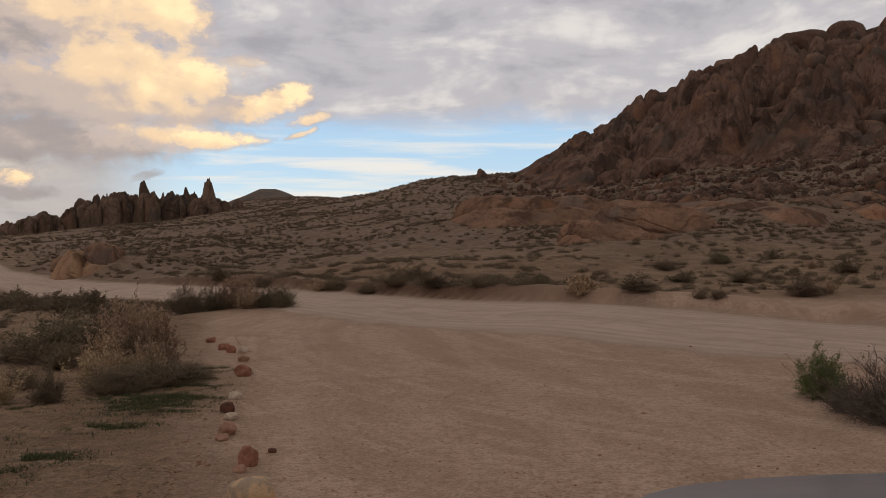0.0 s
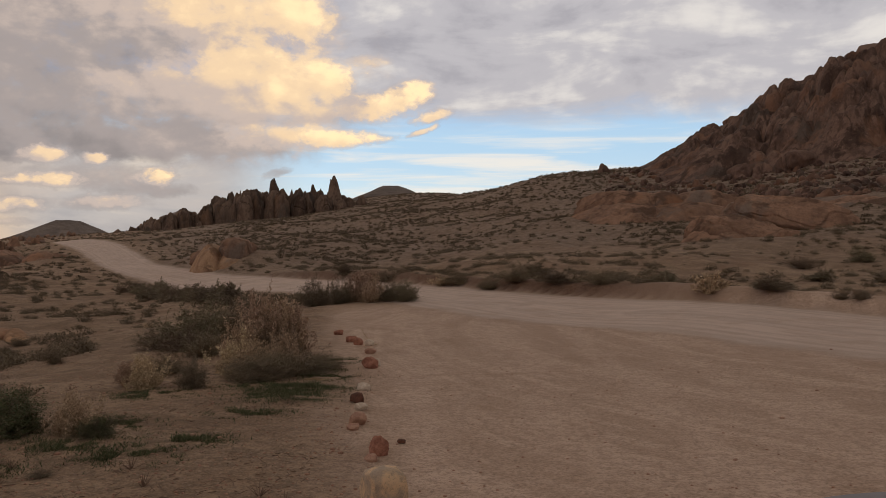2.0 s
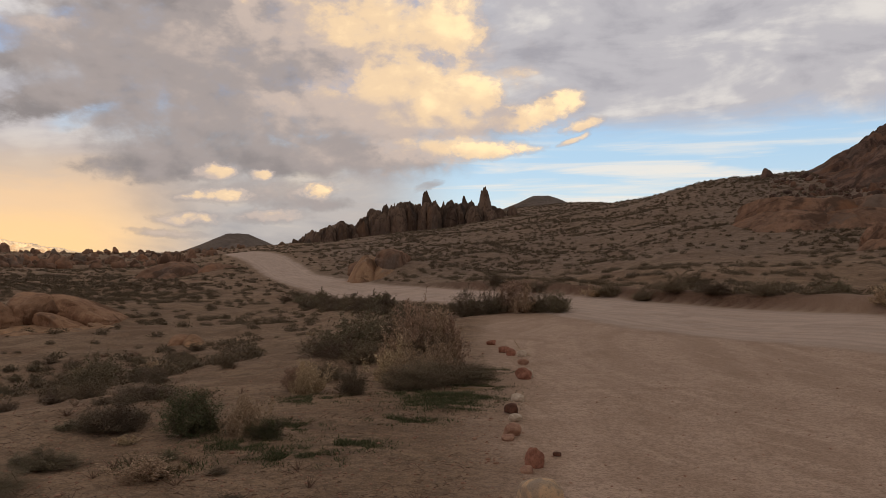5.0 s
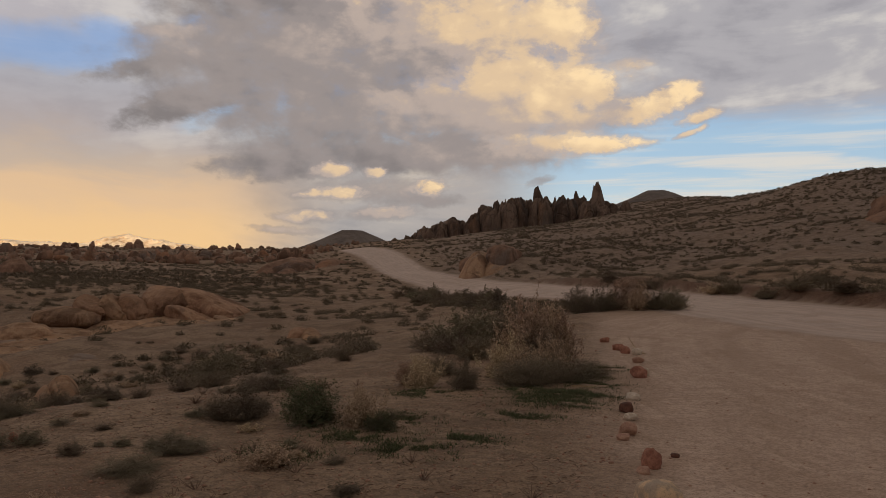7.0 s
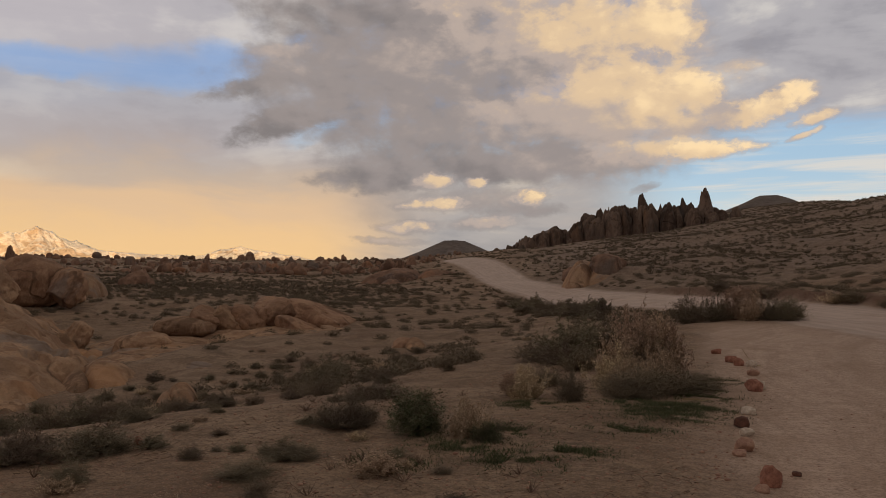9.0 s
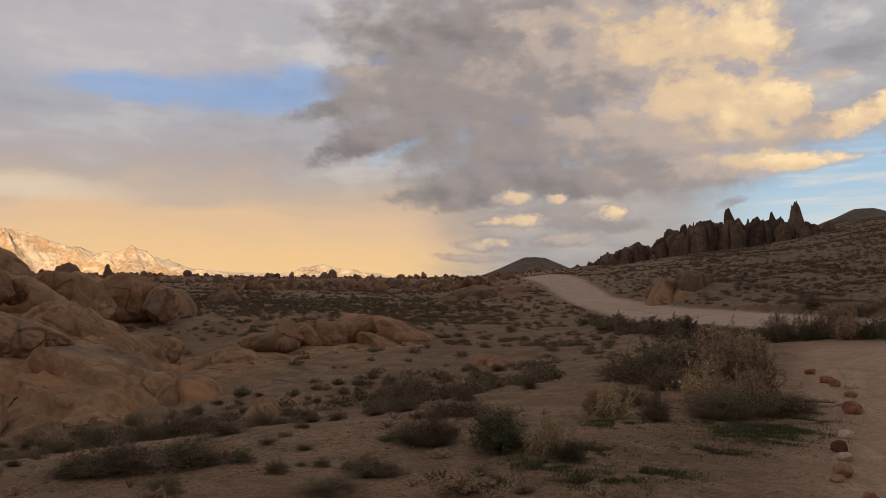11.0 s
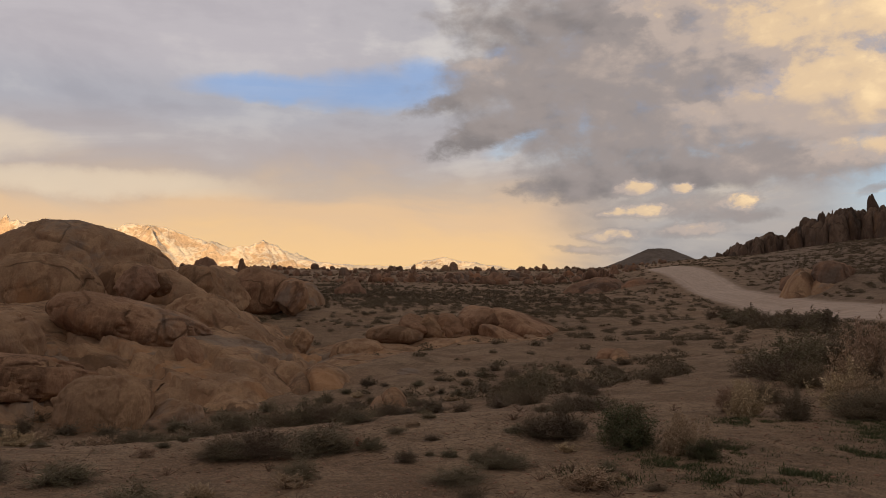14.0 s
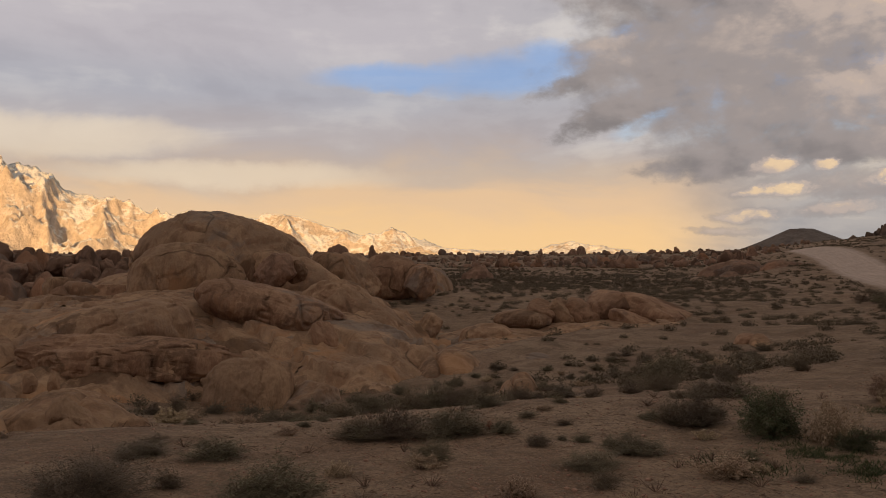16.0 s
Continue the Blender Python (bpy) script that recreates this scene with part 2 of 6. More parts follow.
def soil_material():
    """Granite sand: bare and driven on the road and turnout, gravelly and mottled off it."""
    mat, n, b = material("granite_sand", 0.95)
    co = n.add("ShaderNodeTexCoord").outputs["Object"]
    road, lot = attr(n, "road"), attr(n, "lot")
    bare = n.m("MAXIMUM", road, lot)
    big = n.noise(co, 0.09, 5, 0.6)
    mid = n.noise(co, 0.8, 5, 0.65)
    grit = n.noise(co, 9.0, 4, 0.7)
    sand = n.mix(n.step(big, 0.35, 0.65), (0.34, 0.227, 0.146), (0.445, 0.309, 0.205))
    sand = n.mix(n.m("MULTIPLY", n.step(mid, 0.42, 0.62), 0.6), sand, (0.185, 0.115, 0.072))
    # dark litter in wandering drifts
    sand = n.mix(n.m("MULTIPLY", n.m("MULTIPLY", n.step(n.noise(co, 0.5, 6, 0.68, 0.9), 0.47, 0.60), n.step(n.noise(co, 3.4, 5, 0.7, 0.5), 0.42, 0.58)), 0.45), sand, (0.13, 0.088, 0.06))
    # reddish damp patches and a crust of fine gravel
    sand = n.mix(n.m("MULTIPLY", n.step(n.noise(co, 0.25, 3, 0.6, 0.8), 0.52, 0.66), 0.4), sand, (0.235, 0.125, 0.075))
    sand = n.mix(n.m("MULTIPLY", n.step(grit, 0.46, 0.58), 0.42), sand, (0.125, 0.086, 0.058))
    vor = n.add("ShaderNodeTexVoronoi")
    n.link(co, vor.inputs["Vector"])
    vor.inputs["Scale"].default_value = 26.0
    peb = n.step(vor.outputs["Distance"], 0.30, 0.18)
    sand = n.mix(n.m("MULTIPLY", peb, 0.30), sand, n.mix(n.step(grit, 0.4, 0.6), (0.20, 0.13, 0.10), (0.55, 0.42, 0.33)))
    # wheel tracks: streaks that run along the way driven
    along = attr(n, "across")
    tracks = n.noise(n.vec(n.m("MULTIPLY", along, 0.8), n.m("MULTIPLY", big, 4.0), n.m("MULTIPLY", mid, 0.5)), 2.4, 4, 0.65)
    speck = n.noise(co, 30.0, 3, 0.75)
    patch = n.noise(co, 0.55, 5, 0.7, 0.8)
    dust = n.mix(n.step(tracks, 0.36, 0.66), (0.50, 0.385, 0.32), (0.62, 0.485, 0.405))
    dust = n.mix(n.m("MULTIPLY", n.step(mid, 0.45, 0.7), 0.35), dust, (0.40, 0.27, 0.19))
    dust = n.mix(n.m("MULTIPLY", n.step(speck, 0.52, 0.66), 0.25), dust, (0.26, 0.18, 0.135))
    arcs = n.noise(n.vec(n.m("MULTIPLY", attr(n, "bend"), 1.1), n.m("MULTIPLY", big, 3.0), n.m("MULTIPLY", mid, 0.4)), 2.0, 4, 0.6)
    park = n.mix(n.m("MULTIPLY", n.m("MAXIMUM", n.step(tracks, 0.42, 0.66), n.step(arcs, 0.46, 0.62)), n.step(patch, 0.28, 0.50)), (0.475, 0.332, 0.245), (0.60, 0.435, 0.335))
    park = n.mix(n.m("MULTIPLY", n.step(patch, 0.50, 0.68), 0.55), park, (0.39, 0.26, 0.18))
    park = n.mix(n.m("MULTIPLY", n.step(grit, 0.46, 0.60), 0.5), park, (0.34, 0.235, 0.17))
    park = n.mix(n.m("MULTIPLY", n.step(speck, 0.50, 0.62), 0.5), park, (0.22, 0.15, 0.11))
    park = n.mix(n.m("MULTIPLY", n.step(speck, 0.46, 0.36), 0.4), park, (0.62, 0.46, 0.35))
    sand = n.mix(n.m("MULTIPLY", n.step(speck, 0.50, 0.62), 0.5), sand, (0.15, 0.105, 0.075))
    sand = n.mix(n.m("MULTIPLY", n.step(speck, 0.46, 0.36), 0.35), sand, (0.46, 0.33, 0.235))
    sand = n.mix(n.m("MULTIPLY", attr(n, "bank"), 0.9), sand, n.mix(n.step(grit, 0.4, 0.6), (0.135, 0.075, 0.05), (0.215, 0.125, 0.085)))
    # stony grey-brown earth below the crags
    sand = n.mix(n.m("MULTIPLY", attr(n, "stony"), 0.75), sand, n.mix(n.step(n.noise(co, 1.4, 6, 0.7), 0.38, 0.62), (0.135, 0.10, 0.08), (0.285, 0.215, 0.172)))
    col = n.mix(lot, sand, park)
    col = n.mix(road, col, dust)
    n.link(col, b.inputs["Base Color"])
    h = n.m("ADD", n.m("MULTIPLY", mid, 1.0), n.m("ADD", n.m("MULTIPLY", grit, 0.55), n.m("ADD", n.m("MULTIPLY", peb, 0.2), n.m("MULTIPLY", speck, 0.3))))
    h = n.m("ADD", h, n.m("MULTIPLY", n.m("MULTIPLY", tracks, bare), 0.8))
    h = n.m("MULTIPLY", h, n.m("SUBTRACT", 1.9, n.m("MULTIPLY", bare, 0.9)))
    bump(n, b, h, 1.0, 0.05)
    return mat


def rock_material(name, light, dark, stain, scale=1.0, crack=0.5):
    """Weathered granite: mottled, stained in streaks and split by cracks."""
    mat, n, b = material(name, 0.92)
    co = n.add("ShaderNodeTexCoord").outputs["Object"]
    rnd = n.add("ShaderNodeObjectInfo").outputs["Random"]
    mp = n.add("ShaderNodeMapping")
    n.link(co, mp.inputs[0])
    mp.inputs["Scale"].default_value = (scale, scale, scale * 0.55)
    n.link(n.vec(n.m("MULTIPLY", rnd, 37.0), n.m("MULTIPLY", rnd, 11.0), 0.0), mp.inputs["Location"])
    v = mp.outputs[0]
    big = n.noise(v, 0.35, 5, 0.6, 0.6)
    mid = n.noise(v, 1.6, 6, 0.65, 0.3)
    tiny = n.noise(v, 14.0, 4, 0.7)
    col = n.mix(n.step(big, 0.36, 0.64), dark, light)
    col = n.mix(n.m("MULTIPLY", n.step(mid, 0.48, 0.62), 0.75), col, stain)
    col = n.mix(n.m("MULTIPLY", n.step(tiny, 0.42, 0.62), 0.25), col, tuple(0.55 * x for x in dark))
    col = n.mix(n.m("MULTIPLY", n.step(n.noise(v, 3.0, 5, 0.7), 0.56, 0.70), 0.4), col, tuple(min(1, 1.25 * x) for x in light))
    lines_ = n.m("ABSOLUTE", n.m("SUBTRACT", n.noise(v, 0.22, 2, 0.4, 0.15), 0.5))
    crk = n.m("MULTIPLY", n.step(lines_, 0.0, 0.007, 1.0, 0.0), n.step(n.noise(v, 0.5, 2), 0.46, 0.56))
    col = n.mix(n.m("MULTIPLY", crk, crack), col, tuple(0.3 * x for x in dark))
    # grey lichen patches and rusty streaks that run down
    grey_ = sum(dark) / 3
    col = n.mix(n.m("MULTIPLY", n.step(n.noise(v, 0.19, 6, 0.66, 0.4), 0.53, 0.62), 0.7), col, (grey_ * 1.12, grey_ * 0.92, grey_ * 0.78))
    run = n.add("ShaderNodeMapping")
    n.link(v, run.inputs[0])
    run.inputs["Scale"].default_value = (1.0, 1.0, 0.10)
    col = n.mix(n.m("MULTIPLY", n.step(n.noise(run.outputs[0], 1.9, 4, 0.6, 0.2), 0.52, 0.64), 0.4), col, tuple(0.6 * x for x in stain))
    # dark varnish in broad patches
    col = n.mix(n.m("MULTIPLY", n.step(n.noise(v, 0.28, 7, 0.68, 0.5), 0.52, 0.60), 0.75), col, tuple(0.45 * x for x in stain))
    # fresh orange faces
    col = n.mix(n.m("MULTIPLY", n.step(n.noise(v, 0.24, 5, 0.6, 0.3), 0.55, 0.66), 0.55), col, (light[0] * 1.05, light[1] * 0.86, light[2] * 0.68))
    hue = n.add("ShaderNodeHueSaturation")
    n.link(col, hue.inputs["Color"])
    n.link(n.m("ADD", 0.92, n.m("MULTIPLY", rnd, 0.16)), hue.inputs["Value"])
    n.link(hue.outputs[0], b.inputs["Base Color"])
    h = n.m("ADD", n.m("MULTIPLY", mid, 1.0), n.m("SUBTRACT", n.m("ADD", n.m("MULTIPLY", tiny, 0.22), n.m("MULTIPLY", n.noise(v, 5.0, 4, 0.65), 0.5)), n.m("MULTIPLY", crk, 0.7)))
    bump(n, b, h, 0.75, 0.16 / scale)
    return mat


def stone_material(name, light, dark):
    mat, n, b = material(name, 0.85)
    co = n.add("ShaderNodeTexCoord").outputs["Object"]
    m1, m2 = n.noise(co, 9.0, 5, 0.65, 0.4), n.noise(co, 60.0, 4, 0.7)
    col = n.mix(n.step(m1, 0.38, 0.62), dark, light)
    col = n.mix(n.m("MULTIPLY", n.step(m2, 0.5, 0.64), 0.4), col, tuple(0.5 * x for x in dark))
    n.link(col, b.inputs["Base Color"])
    bump(n, b, n.m("ADD", m1, n.m("MULTIPLY", m2, 0.2)), 0.5, 0.008)
    return mat


def plant_material(name, a, b_, tip, through_light=0.25):
    """Leaves or twigs that vary from piece to piece and from bush to bush."""
    mat, n, b = material(name, 0.8)
    isl = n.add("ShaderNodeNewGeometry").outputs["Random Per Island"]
    rnd = n.add("ShaderNodeObjectInfo").outputs["Random"]
    col = n.mix(isl, a, b_)
    col = n.mix(n.step(isl, 0.78, 1.0), col, tip)
    hue = n.add("ShaderNodeHueSaturation")
    n.link(col, hue.inputs["Color"])
    n.link(n.m("ADD", 0.78, n.m("MULTIPLY", rnd, 0.44)), hue.inputs["Value"])
    n.link(n.m("ADD", 0.48, n.m("MULTIPLY", rnd, 0.04)), hue.inputs["Hue"])
    n.link(hue.outputs[0], b.inputs["Base Color"])
    return mat


SOIL = soil_material()
GRANITE = rock_material("tan_granite", (0.52, 0.33, 0.20), (0.34, 0.216, 0.138), (0.31, 0.175, 0.105), 0.8)
RUST_GRANITE = rock_material("rusty_granite", (0.50, 0.305, 0.19), (0.33, 0.195, 0.123), (0.28, 0.15, 0.092), 0.8)
RED_GRANITE = rock_material("red_brown_granite", (0.36, 0.215, 0.145), (0.23, 0.135, 0.09), (0.18, 0.105, 0.072), 0.5)
CRAG = rock_material("dark_brown_crag_rock", (0.235, 0.15, 0.115), (0.115, 0.070, 0.054), (0.09, 0.052, 0.040), 0.5, 0.5)
SPIRE = rock_material("spire_rock", (0.22, 0.15, 0.11), (0.13, 0.088, 0.066), (0.10, 0.062, 0.046), 0.25)
STONE_TAN = stone_material("tan_stone", (0.68, 0.47, 0.29), (0.40, 0.31, 0.235))
STONE_RED = stone_material("red_stone", (0.42, 0.20, 0.135), (0.25, 0.105, 0.07))
STONE_PINK = stone_material("pink_stone", (0.47, 0.29, 0.205), (0.34, 0.19, 0.135))
STONE_WHITE = stone_material("white_stone", (0.68, 0.58, 0.47), (0.50, 0.39, 0.30))
STONE_DARK = stone_material("dark_red_stone", (0.17, 0.075, 0.05), (0.10, 0.05, 0.036))
TWIG_BROWN = plant_material("brown_twigs", (0.17, 0.115, 0.075), (0.28, 0.195, 0.125), (0.40, 0.29, 0.19))
TWIG_TAN = plant_material("dry_tan_twigs", (0.30, 0.20, 0.12), (0.40, 0.28, 0.17), (0.48, 0.36, 0.23))
TWIG_DARK = plant_material("dark_bare_twigs", (0.085, 0.065, 0.055), (0.15, 0.115, 0.098), (0.25, 0.20, 0.17))
LEAF_FRESH = plant_material("fresh_green_leaves", (0.07, 0.105, 0.03), (0.115, 0.16, 0.05), (0.17, 0.21, 0.08))
TWIG_GREY = plant_material("grey_twigs", (0.16, 0.115, 0.082), (0.24, 0.18, 0.13), (0.34, 0.26, 0.19))
LEAF_SAGE = plant_material("sage_leaves", (0.15, 0.126, 0.082), (0.215, 0.178, 0.118), (0.31, 0.255, 0.17))
LEAF_GREEN = plant_material("green_leaves", (0.062, 0.07, 0.034), (0.10, 0.108, 0.052), (0.16, 0.155, 0.08))
LEAF_DRY = plant_material("dry_seed_heads", (0.39, 0.285, 0.19), (0.54, 0.40, 0.275), (0.70, 0.54, 0.38))
LEAF_FAR = plant_material("far_scrub_leaves", (0.15, 0.121, 0.08), (0.22, 0.175, 0.114), (0.32, 0.255, 0.168))
GRASS = plant_material("new_grass", (0.06, 0.072, 0.032), (0.10, 0.105, 0.05), (0.22, 0.175, 0.10))

# ---- noise on arrays ----
def lattice(i, j, k, seed):
    n = (i.astype(np.int64) * 374761393 + j.astype(np.int64) * 668265263 + k.astype(np.int64) * 2147483647 + seed * 974634777) & 0xFFFFFFFF
    n = ((n ^ (n >> 13)) * 1274126177) & 0xFFFFFFFF
    n = ((n ^ (n >> 15)) * 2246822519) & 0xFFFFFFFF
    return ((n ^ (n >> 16)) & 0xFFFF) / 65535.0


def vnoise(p, seed=0):
    """Smooth noise from 0 to 1 at points p (n, 2 or 3)."""
    if p.shape[1] == 2:
        p = np.column_stack([p, np.zeros(len(p)) + 0.5])
    i = np.floor(p)
    f = p - i
    f = f * f * f * (f * (f * 6 - 15) + 10)
    s = 0.0
    for a in (0, 1):
        for b in (0, 1):
            for c_ in (0, 1):
                w = (f[:, 0] if a else 1 - f[:, 0]) * (f[:, 1] if b else 1 - f[:, 1]) * (f[:, 2] if c_ else 1 - f[:, 2])
                s = s + w * lattice(i[:, 0] + a, i[:, 1] + b, i[:, 2] + c_, seed)
    return s


def fbm(p, octaves=4, seed=0, gain=0.5):
    s, w, tot = 0.0, 1.0, 0.0
    for o in range(octaves):
        s = s + w * vnoise(p * (2.03 ** o) + 17.3 * o, seed + o)
        tot += w
        w *= gain
    return s / tot


def domes(p, cell, seed, fill=0.62):
    """Packed half-round boulders over the plan: height 0 to 1."""
    q = p / cell
    i = np.floor(q)
    best = np.zeros(len(p))
    for a in (-1, 0, 1):
        for b in (-1, 0, 1):
            gi, gj = i[:, 0] + a, i[:, 1] + b
            z = gi * 0
            cx = gi + 0.15 + 0.7 * lattice(gi, gj, z, seed)
            cy = gj + 0.15 + 0.7 * lattice(gi, gj, z + 1, seed)
            r = fill * (0.55 + 0.6 * lattice(gi, gj, z + 2, seed))
            d2 = ((q[:, 0] - cx) ** 2 + (q[:, 1] - cy) ** 2) / r ** 2
            best = np.maximum(best, np.clip(1 - d2, 0, 1) ** 0.38 * r * 1.6)
    return best


def smooth(x, lo, hi):
    t = np.clip((x - lo) / (hi - lo), 0, 1)
    return t * t * (3 - 2 * t)


# ---- the lie of the land: heights along lines of sight, fitted to the camera's view, at ten distances ----
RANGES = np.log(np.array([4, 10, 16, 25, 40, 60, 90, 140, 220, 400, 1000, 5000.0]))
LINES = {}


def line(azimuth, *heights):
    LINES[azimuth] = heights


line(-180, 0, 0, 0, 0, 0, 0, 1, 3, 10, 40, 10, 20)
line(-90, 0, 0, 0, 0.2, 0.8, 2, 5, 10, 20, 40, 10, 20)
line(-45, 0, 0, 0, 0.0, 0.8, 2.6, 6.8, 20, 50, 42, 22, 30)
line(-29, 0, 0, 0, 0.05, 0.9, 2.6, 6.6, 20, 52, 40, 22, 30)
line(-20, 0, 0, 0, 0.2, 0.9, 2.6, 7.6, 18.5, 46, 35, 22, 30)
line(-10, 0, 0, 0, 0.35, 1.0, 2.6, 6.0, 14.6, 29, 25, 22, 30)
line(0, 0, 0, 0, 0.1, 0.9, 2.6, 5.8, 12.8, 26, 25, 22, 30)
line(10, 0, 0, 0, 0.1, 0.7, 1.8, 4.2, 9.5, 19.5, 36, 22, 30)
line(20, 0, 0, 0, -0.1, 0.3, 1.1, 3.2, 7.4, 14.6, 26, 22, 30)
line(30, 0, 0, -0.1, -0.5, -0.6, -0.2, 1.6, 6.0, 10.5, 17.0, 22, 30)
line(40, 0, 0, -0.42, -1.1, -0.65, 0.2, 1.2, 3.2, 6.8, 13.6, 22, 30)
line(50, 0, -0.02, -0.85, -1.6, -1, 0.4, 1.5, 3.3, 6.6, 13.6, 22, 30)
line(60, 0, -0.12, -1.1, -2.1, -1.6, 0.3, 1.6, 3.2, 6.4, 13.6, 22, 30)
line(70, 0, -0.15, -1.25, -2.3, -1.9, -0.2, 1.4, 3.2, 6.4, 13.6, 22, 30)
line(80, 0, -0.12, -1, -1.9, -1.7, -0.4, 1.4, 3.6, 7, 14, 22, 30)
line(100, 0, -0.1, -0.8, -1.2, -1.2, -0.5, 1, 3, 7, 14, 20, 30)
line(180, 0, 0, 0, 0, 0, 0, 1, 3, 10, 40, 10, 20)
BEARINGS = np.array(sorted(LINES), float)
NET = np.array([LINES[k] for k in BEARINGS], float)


def hermite(x, xs, ys):
    """Smooth curve without overshoot through columns ys (n, m) at xs, one x for each column set."""
    i = np.clip(np.searchsorted(xs, x) - 1, 0, len(xs) - 2)
    h = np.diff(xs)
    s = np.diff(ys, axis=0) / h[:, None]
    g = np.zeros_like(ys)
    g[1:-1] = np.where(s[1:] * s[:-1] > 0, 2 * s[1:] * s[:-1] / (s[1:] + s[:-1] + 1e-12), 0)
    g[0], g[-1] = s[0], s[-1]
    return i, (x - xs[i]) / h[i], h, g


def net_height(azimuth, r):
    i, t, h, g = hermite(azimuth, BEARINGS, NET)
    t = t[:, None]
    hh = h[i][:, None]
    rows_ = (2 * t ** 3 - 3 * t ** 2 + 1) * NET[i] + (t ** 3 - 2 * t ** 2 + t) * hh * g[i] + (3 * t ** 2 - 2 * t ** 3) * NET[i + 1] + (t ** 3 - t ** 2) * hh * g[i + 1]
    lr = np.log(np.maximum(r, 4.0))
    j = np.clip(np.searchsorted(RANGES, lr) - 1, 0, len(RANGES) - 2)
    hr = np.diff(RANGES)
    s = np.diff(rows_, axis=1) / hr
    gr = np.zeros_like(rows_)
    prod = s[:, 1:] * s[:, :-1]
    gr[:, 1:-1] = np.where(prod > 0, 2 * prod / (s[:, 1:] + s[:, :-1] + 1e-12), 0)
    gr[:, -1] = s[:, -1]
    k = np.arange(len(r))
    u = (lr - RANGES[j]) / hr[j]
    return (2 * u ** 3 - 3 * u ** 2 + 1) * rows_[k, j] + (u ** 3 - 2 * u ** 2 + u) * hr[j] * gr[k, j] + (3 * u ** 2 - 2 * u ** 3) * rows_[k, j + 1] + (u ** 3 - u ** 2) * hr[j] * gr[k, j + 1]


# dirt road: middle line and half width
ROAD = [(40, -22, 4.2), (17, 9, 4.2), (9.5, 17.8, 4.3), (5.5, 22.5, 4.2), (0.5, 28, 3.8), (-5.7, 35, 3.2), (-13.8, 44, 3.0), (-20.3, 51, 2.9),
        (-32.5, 66, 2.9), (-48.5, 84.5, 2.9), (-76, 122, 3.4), (-112, 170, 3.4)]


def road_side(x, y):
    """Signed distance beyond the road's edge, negative on it, and +1 or -1 for its far and near side."""
    best, side = np.full(len(x), 1e9), np.zeros(len(x))
    for (ax, ay, aw), (bx, by, bw) in zip(ROAD, ROAD[1:]):
        dx, dy = bx - ax, by - ay
        t = np.clip(((x - ax) * dx + (y - ay) * dy) / (dx * dx + dy * dy), 0, 1)
        d_ = np.hypot(x - ax - t * dx, y - ay - t * dy) - (aw + t * (bw - aw))
        n = np.sign(dx * (y - ay) - dy * (x - ax))
        side = np.where(d_ < best, -n, side)
        best = np.minimum(best, d_)
    return best, side


def lot_mask(x, y):
    """1 on the bare turnout where the car is parked, 0 off it."""
    edge = -1.25 - 0.30 * (y - 5.6)
    return smooth(x - edge, -0.9, 0.5) * smooth(y, 34, 27) * smooth(x, 30, 20)


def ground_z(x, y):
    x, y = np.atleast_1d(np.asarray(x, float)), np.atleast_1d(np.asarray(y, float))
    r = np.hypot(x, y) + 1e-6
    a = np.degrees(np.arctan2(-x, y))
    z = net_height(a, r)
    rd, side = road_side(x, y)
    lot = lot_mask(x, y)
    p = np.column_stack([x, y])
    free = smooth(rd, 0.2, 3.0) * (1 - lot)
    z = z + free * np.clip(r / 30, 0.25, 1.6) * ((fbm(p / 9.0, 4, 3) - 0.5) * 0.9 + (fbm(p / 2.2, 3, 9) - 0.5) * 0.26 * smooth(r, 90, 50))
    z = z + free * smooth(r, 48, 26) * np.clip(r / 30, 0.5, 1.2) * ((1 - np.abs(2 * fbm(p / 1.1, 2, 14) - 1)) * 0.10 + (fbm(p / 0.4, 2, 15) - 0.5) * 0.08)
    z = z + (fbm(p / 45.0, 3, 21) - 0.5) * 3.0 * smooth(r, 45, 110) * smooth(rd, 2, 14)
    z = z + (fbm(p / 17.0, 3, 23) - 0.5) * 3.0 * smooth(r, 38, 75) * smooth(rd, 2, 10) * smooth(a, 28, 18) * smooth(r, 240, 150)
    z = z + 0.42 * smooth(rd, 0.15, 0.75) * smooth(rd, 6.0, 1.6) * (side > 0) * smooth(r, 70, 50) * (0.6 + 0.8 * vnoise(p / 1.2, 4))
    z = z + (1 - free) * ((fbm(p / 0.7, 3, 31) - 0.5) * 0.018 + (fbm(p / 5.0, 2, 33) - 0.5) * 0.10)
    # low knoll that carries the roadside rock, raised to fit the camera's view
    z = z + 1.2 * np.exp(-((x + 30.7) ** 2 + (y - 74.0) ** 2) / 45.0) * smooth(rd, 0.2, 3.2)
    # unseen ridge added east, behind the camera, to keep low sun off the hills
    behind = smooth(np.abs((a - SUN_AZ + 540) % 360 - 180), 100, 70)
    z = z + behind * 165 * np.exp(-((r - 700) / 190.0) ** 2)
    return z


def gz(x, y):
    return float(ground_z([x], [y])[0])


def at(azimuth, r):
    """A place on the ground r metres off in that direction."""
    x, y = -r * math.sin(radians(azimuth)), r * math.cos(radians(azimuth))
    return Vector((x, y, gz(x, y)))

